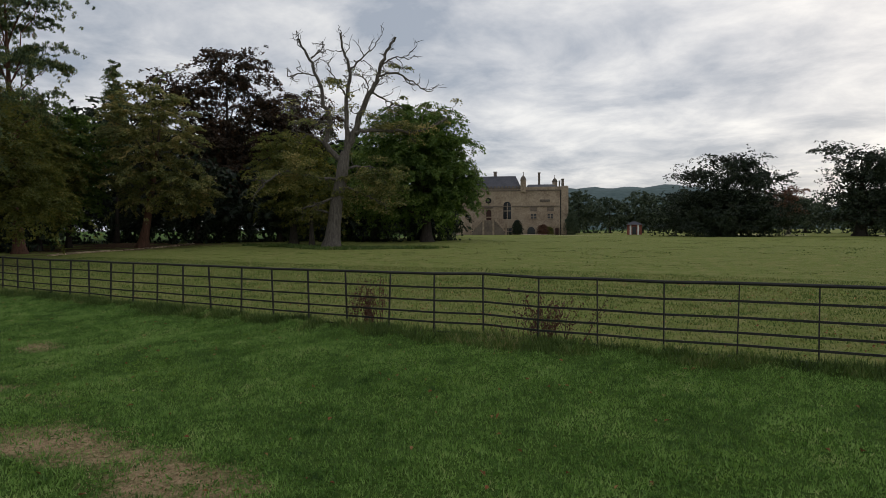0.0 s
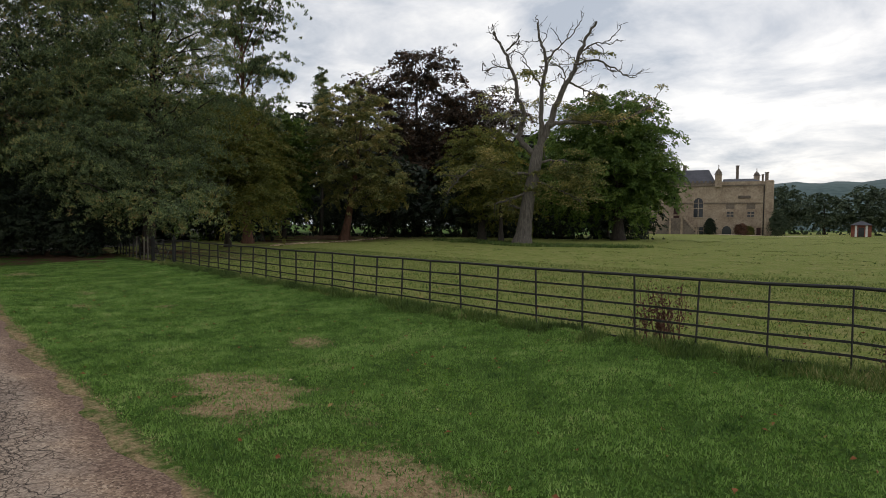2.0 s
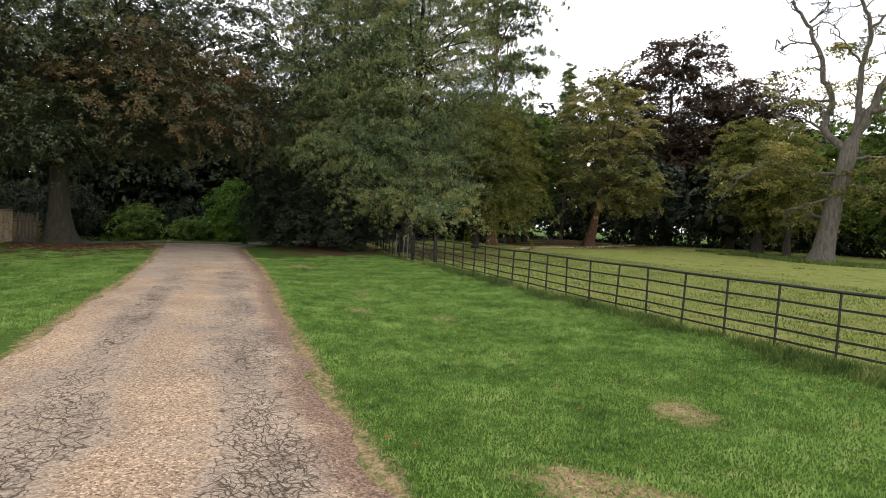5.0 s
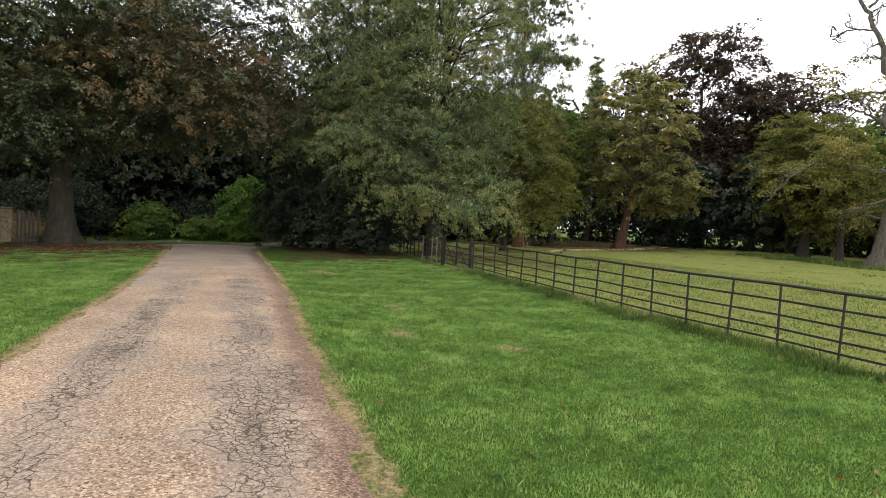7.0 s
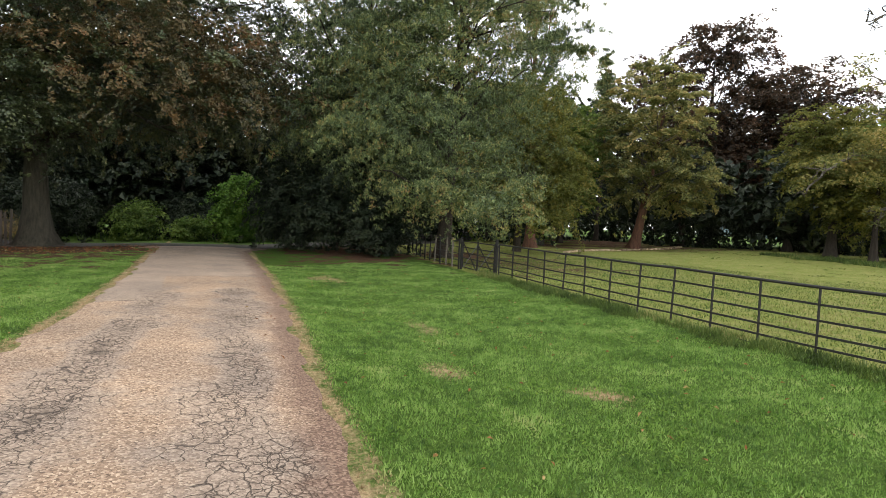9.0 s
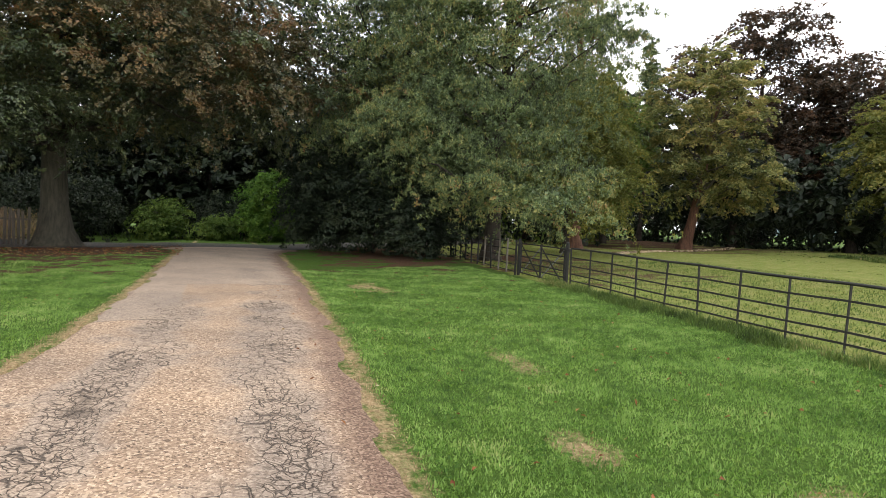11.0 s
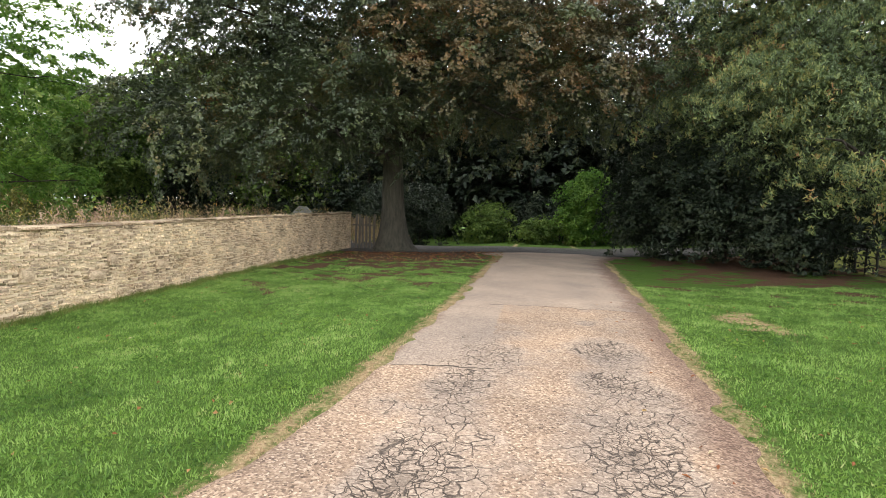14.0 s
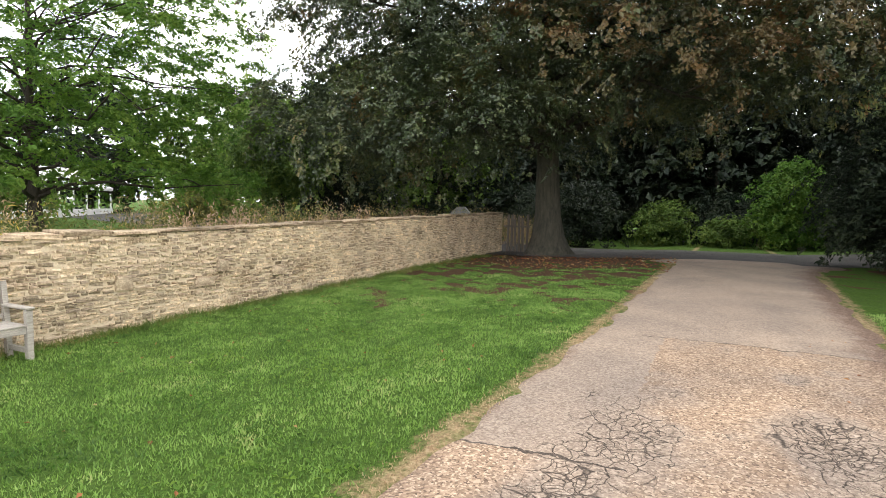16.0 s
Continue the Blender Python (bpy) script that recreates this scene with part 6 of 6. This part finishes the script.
def build_edging():
    """Low pale stones along the far edge of the field."""
    rng = random.Random(91)
    edge = thing("stone_edging", pose(0, 0, 0), "low line of pale rough stones at the edge of the field", "kerb")
    s = 0.0
    while s < 1:
        x = -36.6 - 8.4 * s - 0.8 * math.sin(s * 6)
        y = 20.5 + 17 * s
        l = rng.uniform(0.35, 0.7)
        bm = box(bmesh.new(), -l / 2, l / 2, -0.14, 0.14, -0.1, rng.uniform(0.06, 0.13), 0.03)
        for v in bm.verts:
            v.co += Vector((rng.uniform(-0.04, 0.04), rng.uniform(-0.04, 0.04), rng.uniform(-0.02, 0.02)))
        part("stone", bm, COPING, edge).matrix_basis = pose(x, y, gz(x, y), 0, 0, 116 + rng.uniform(-10, 10))
        s += (l + 0.05) / 19
    xs = np.linspace(-40, 70, 60)
    lo = 116 - 0.15 * (xs + 30)
    V = np.vstack([np.stack([xs, lo, ground_z(xs, lo) + 0.06], 1), np.stack([xs, lo + 2.6, ground_z(xs, lo + 2.6) + 0.06], 1)])
    i = np.arange(59)[:, None]
    tagged(new("path", mesh_arrays("path", V, np.hstack([i, i + 1, i + 61, i + 60]), MORTAR)), "pale gravel path before the manor", "path", kind="structure")


build_edging()


# ---- dry stalks by the fence ----
def build_stalks(x, y, w, h, seed):
    rng = np.random.default_rng(seed)
    t = thing("dry_dock", Matrix.Translation((x, y, gz(x, y))), "clump of dry red-brown dock stalks by the fence", "plant", "dry clumps by the fence")
    chunks, heads = [], []
    for k in range(34):
        b = np.array([rng.normal() * w * 0.3, rng.normal() * 0.1, -0.02])
        e = b + np.array([rng.normal() * w * 0.25, rng.normal() * 0.1, h * rng.uniform(0.5, 1.05)])
        p = limb_points(b, e, rng, 0, 0.06, 5)
        chunks.append(tube(p, np.linspace(0.006, 0.003, 5), 4))
        s = rng.uniform(0.35, 1, 16)[:, None]
        heads.append(b + (e - b) * s + rng.normal(size=(16, 3)) * 0.035)
    tube_part("stalk_tuft", chunks, DRY_STALK, t)
    hp = np.vstack(heads)
    V, Fq = leaf_quads(hp, rng.normal(size=hp.shape), 0.045, 0.025, rng)
    tagged(under(new("seed_head", mesh_arrays("seed_head", V, Fq, DRY_STALK)), t), kind="stuff")


build_stalks(-2.35, 8.1, 0.75, 0.78, 1)
build_stalks(-5.45, 8.15, 0.5, 0.85, 2)


# ---- grass and fallen leaves ----
def blades(n, x0, x1, y0, y1, keep, height, width, mat, name, label, rng):
    x, y = rng.uniform(x0, x1, n), rng.uniform(y0, y1, n)
    k = keep(x, y)
    x, y = x[k], y[k]
    n = len(x)
    z = ground_z(x, y)
    z += 0.018 * (np.sin(x * 2.3 + y * 1.7) * np.sin(y * 2.9 - x * 0.8) + 0.7 * np.sin(x * 5.1 - y * 3.3)) * (np.abs(y - 1) < 10)
    z += 0.08 * np.exp(-((y - fence_y(x) + 0.12) / 0.3) ** 2) * (x > -25)
    a = rng.uniform(0, 2 * np.pi, n)
    patch = 0.35 + 0.9 * value_noise(x, y, 0.07) + 0.4 * value_noise(x, y, 0.22)
    h = height * rng.uniform(0.5, 1.4, n) * patch
    w = width * rng.uniform(0.7, 1.3, n)
    lean = h * rng.uniform(0.1, 0.9, n)
    b = rng.uniform(0, 2 * np.pi, n)
    P = np.stack([x, y, z - 0.004], 1)
    side = np.stack([np.cos(a) * w, np.sin(a) * w, 0 * w], 1)
    tip = np.stack([np.cos(b) * lean, np.sin(b) * lean, h], 1)
    V = np.stack([P - side, P + side, P + tip], 1).reshape(-1, 3)
    i = np.arange(n)[:, None] * 3
    tagged(new(name, mesh_arrays(name, V, np.hstack([i, i + 1, i + 2]), mat)), label, "grass", kind="stuff")


def on_lawn(x, y):
    bare, litter, _ = ground_masks(x, y)
    r = grass_rng.uniform(0, 1, len(x))
    off = np.maximum(road_left(x) - y, y - road_right(x))
    thin = np.where(x < -30, 0.5, 1.0)
    return (off > -0.06) & (r < np.clip(off / 0.3 + 0.25, 0, 1)) & (r > bare * 1.05 - 0.1) & (r < thin - litter * 0.9)


grass_rng = np.random.default_rng(300)
blades(330000, -30, 1.5, 1.4, 9.0, lambda x, y: on_lawn(x, y) & (y < fence_y(x)), 0.034, 0.0075, GRASS, "lawn_grass", "short mown green lawn grass", grass_rng)
blades(200000, -20, 1.5, 1.6, 8.2, lambda x, y: on_lawn(x, y) & (y < fence_y(x)), 0.032, 0.0068, GRASS, "lawn_grass", "short mown green lawn grass beside the drive", grass_rng)
blades(250000, -35, -15, -6.4, 0.3, on_lawn, 0.034, 0.0068, GRASS, "lawn_grass", "short mown green lawn grass beside the wall", grass_rng)
blades(150000, -25, 3, 7.3, 9.6, lambda x, y: (np.abs(y - fence_y(x) + 0.16) < 0.25 * (0.4 + value_noise(x, 0 * x, 0.5))) & (value_noise(x, y, 0.3) > 0.25), 0.1, 0.008, GRASS_BANK, "fence_grass", "long rough grass left along the fence foot", grass_rng)
blades(90000, -32, 8, 8, 20, lambda x, y: y > fence_y(x) + 0.2, 0.05, 0.012, GRASS_LONG, "pasture_grass", "rough yellow-green pasture grass", grass_rng)
blades(16000, -38, -18, -6.5, -6.0, lambda x, y: y < -6.1, 0.09, 0.006, GRASS_LONG, "wall_foot_grass", "longer grass at the foot of the wall", grass_rng)

blades(60000, -28, 0, 2.0, 6.0, lambda x, y: (ground_masks(x, y)[0] > 0.35) & (y > road_right(x) - 0.05), 0.022, 0.006, STRAW, "dry_grass", "short dry straw-coloured grass on worn patches", grass_rng)
blades(30000, -34, -15, -1.6, 0.5, lambda x, y: (ground_masks(x, y)[0] > 0.4) & (y < road_left(x) + 0.08), 0.022, 0.006, STRAW, "dry_grass", "short dry straw-coloured grass along the drive", grass_rng)

blades(26000, -38, -16, 32.0, 38.0, lambda x, y: np.hypot((x + 26.5) / 9.0, (y - 34.7) / 2.4) < 0.45 + 0.8 * value_noise(x, y, 1.6), 0.16, 0.03, GRASS_BANK, "oak_grass", "rank dark grass round the foot of the dying oak", grass_rng)


def tussocks(n, rng):
    """Rough tufts out over the field."""
    r = 9 + 75 * rng.uniform(0, 1, n) ** 1.5
    a = rng.uniform(-0.9, 0.75, n)
    cx, cy = -4 + r * np.sin(a), 4 + r * np.cos(a)
    k = cy > fence_y(cx) + 0.6
    cx, cy, r = cx[k], cy[k], r[k]
    m = 16
    x, y = np.repeat(cx, m), np.repeat(cy, m)
    s = np.repeat(0.05 + r * 0.004, m)
    x, y = x + rng.normal(size=len(x)) * s * 1.6, y + rng.normal(size=len(y)) * s
    h = rng.uniform(0.02, 0.06, len(x)) * np.repeat(rng.uniform(0.5, 1.4, len(cx)), m)
    w = s * 0.22
    P = np.stack([x, y, ground_z(x, y) - 0.01], 1)
    b = rng.uniform(0, 2 * np.pi, len(x))
    side = np.stack([np.cos(b) * w, np.sin(b) * w, 0 * w], 1)
    tip = np.stack([rng.normal(size=len(x)) * h * 0.5, rng.normal(size=len(x)) * h * 0.5, h], 1)
    V = np.stack([P - side, P + side, P + tip], 1).reshape(-1, 3)
    i = np.arange(len(x))[:, None] * 3
    tagged(new("field_tussocks", mesh_arrays("field_tussocks", V, np.hstack([i, i + 1, i + 2]), GRASS_LONG)), "rough grass tufts scattered over the pasture", "grass", kind="stuff")


tussocks(1500, grass_rng)


def build_fallen(n, x0, x1, y0, y1, seed, size, label):
    rng = np.random.default_rng(seed)
    x, y = rng.uniform(x0, x1, n), rng.uniform(y0, y1, n)
    p = np.stack([x, y, ground_z(x, y) + 0.03], 1)
    V, Fq = leaf_quads(p, rng.normal(size=(n, 3)) * 0.35 + np.array([0, 0, 1]), size, size * 0.62, rng)
    tagged(new("fallen_leaves", mesh_arrays("fallen_leaves", V, Fq, FALLEN)), label, "leaves", kind="stuff")


build_fallen(420, -28, 2, 2.2, 8, 310, 0.055, "scattered fallen autumn leaves on the lawn")
build_fallen(160, -34, -16, -6, -0.6, 311, 0.05, "scattered fallen leaves on the lawn by the wall")
def build_weeds(n, x0, x1, y0, y1, seed):
    rng = np.random.default_rng(seed)
    x, y = rng.uniform(x0, x1, n), rng.uniform(y0, y1, n)
    k = on_lawn(x, y) & (value_noise(x, y, 0.5) + 0.5 * value_noise(x, y, 0.15) > 0.8) & (y < fence_y(x) - 0.3)
    x, y = x[k], y[k]
    p = np.stack([x, y, ground_z(x, y) + 0.03], 1)
    V, Fq = leaf_quads(p, rng.normal(size=p.shape) * 0.4 + np.array([0, 0, 1]), 0.05, 0.022, rng)
    tagged(new("lawn_weeds", mesh_arrays("lawn_weeds", V, Fq, LEAF_BRIGHT)), "flat clover and plantain leaves in the lawn", "grass", kind="stuff")


build_weeds(42000, -28, 1, 1.8, 8, 320)
build_weeds(26000, -34, -16, -6.2, 0, 321)
build_fallen(700, -14, 6, 8.3, 17, 313, 0.055, "scattered dead leaves and clods in the pasture")
build_fallen(2600, -45, -34, -8, 0.2, 312, 0.08, "brown leaf litter under the beech")
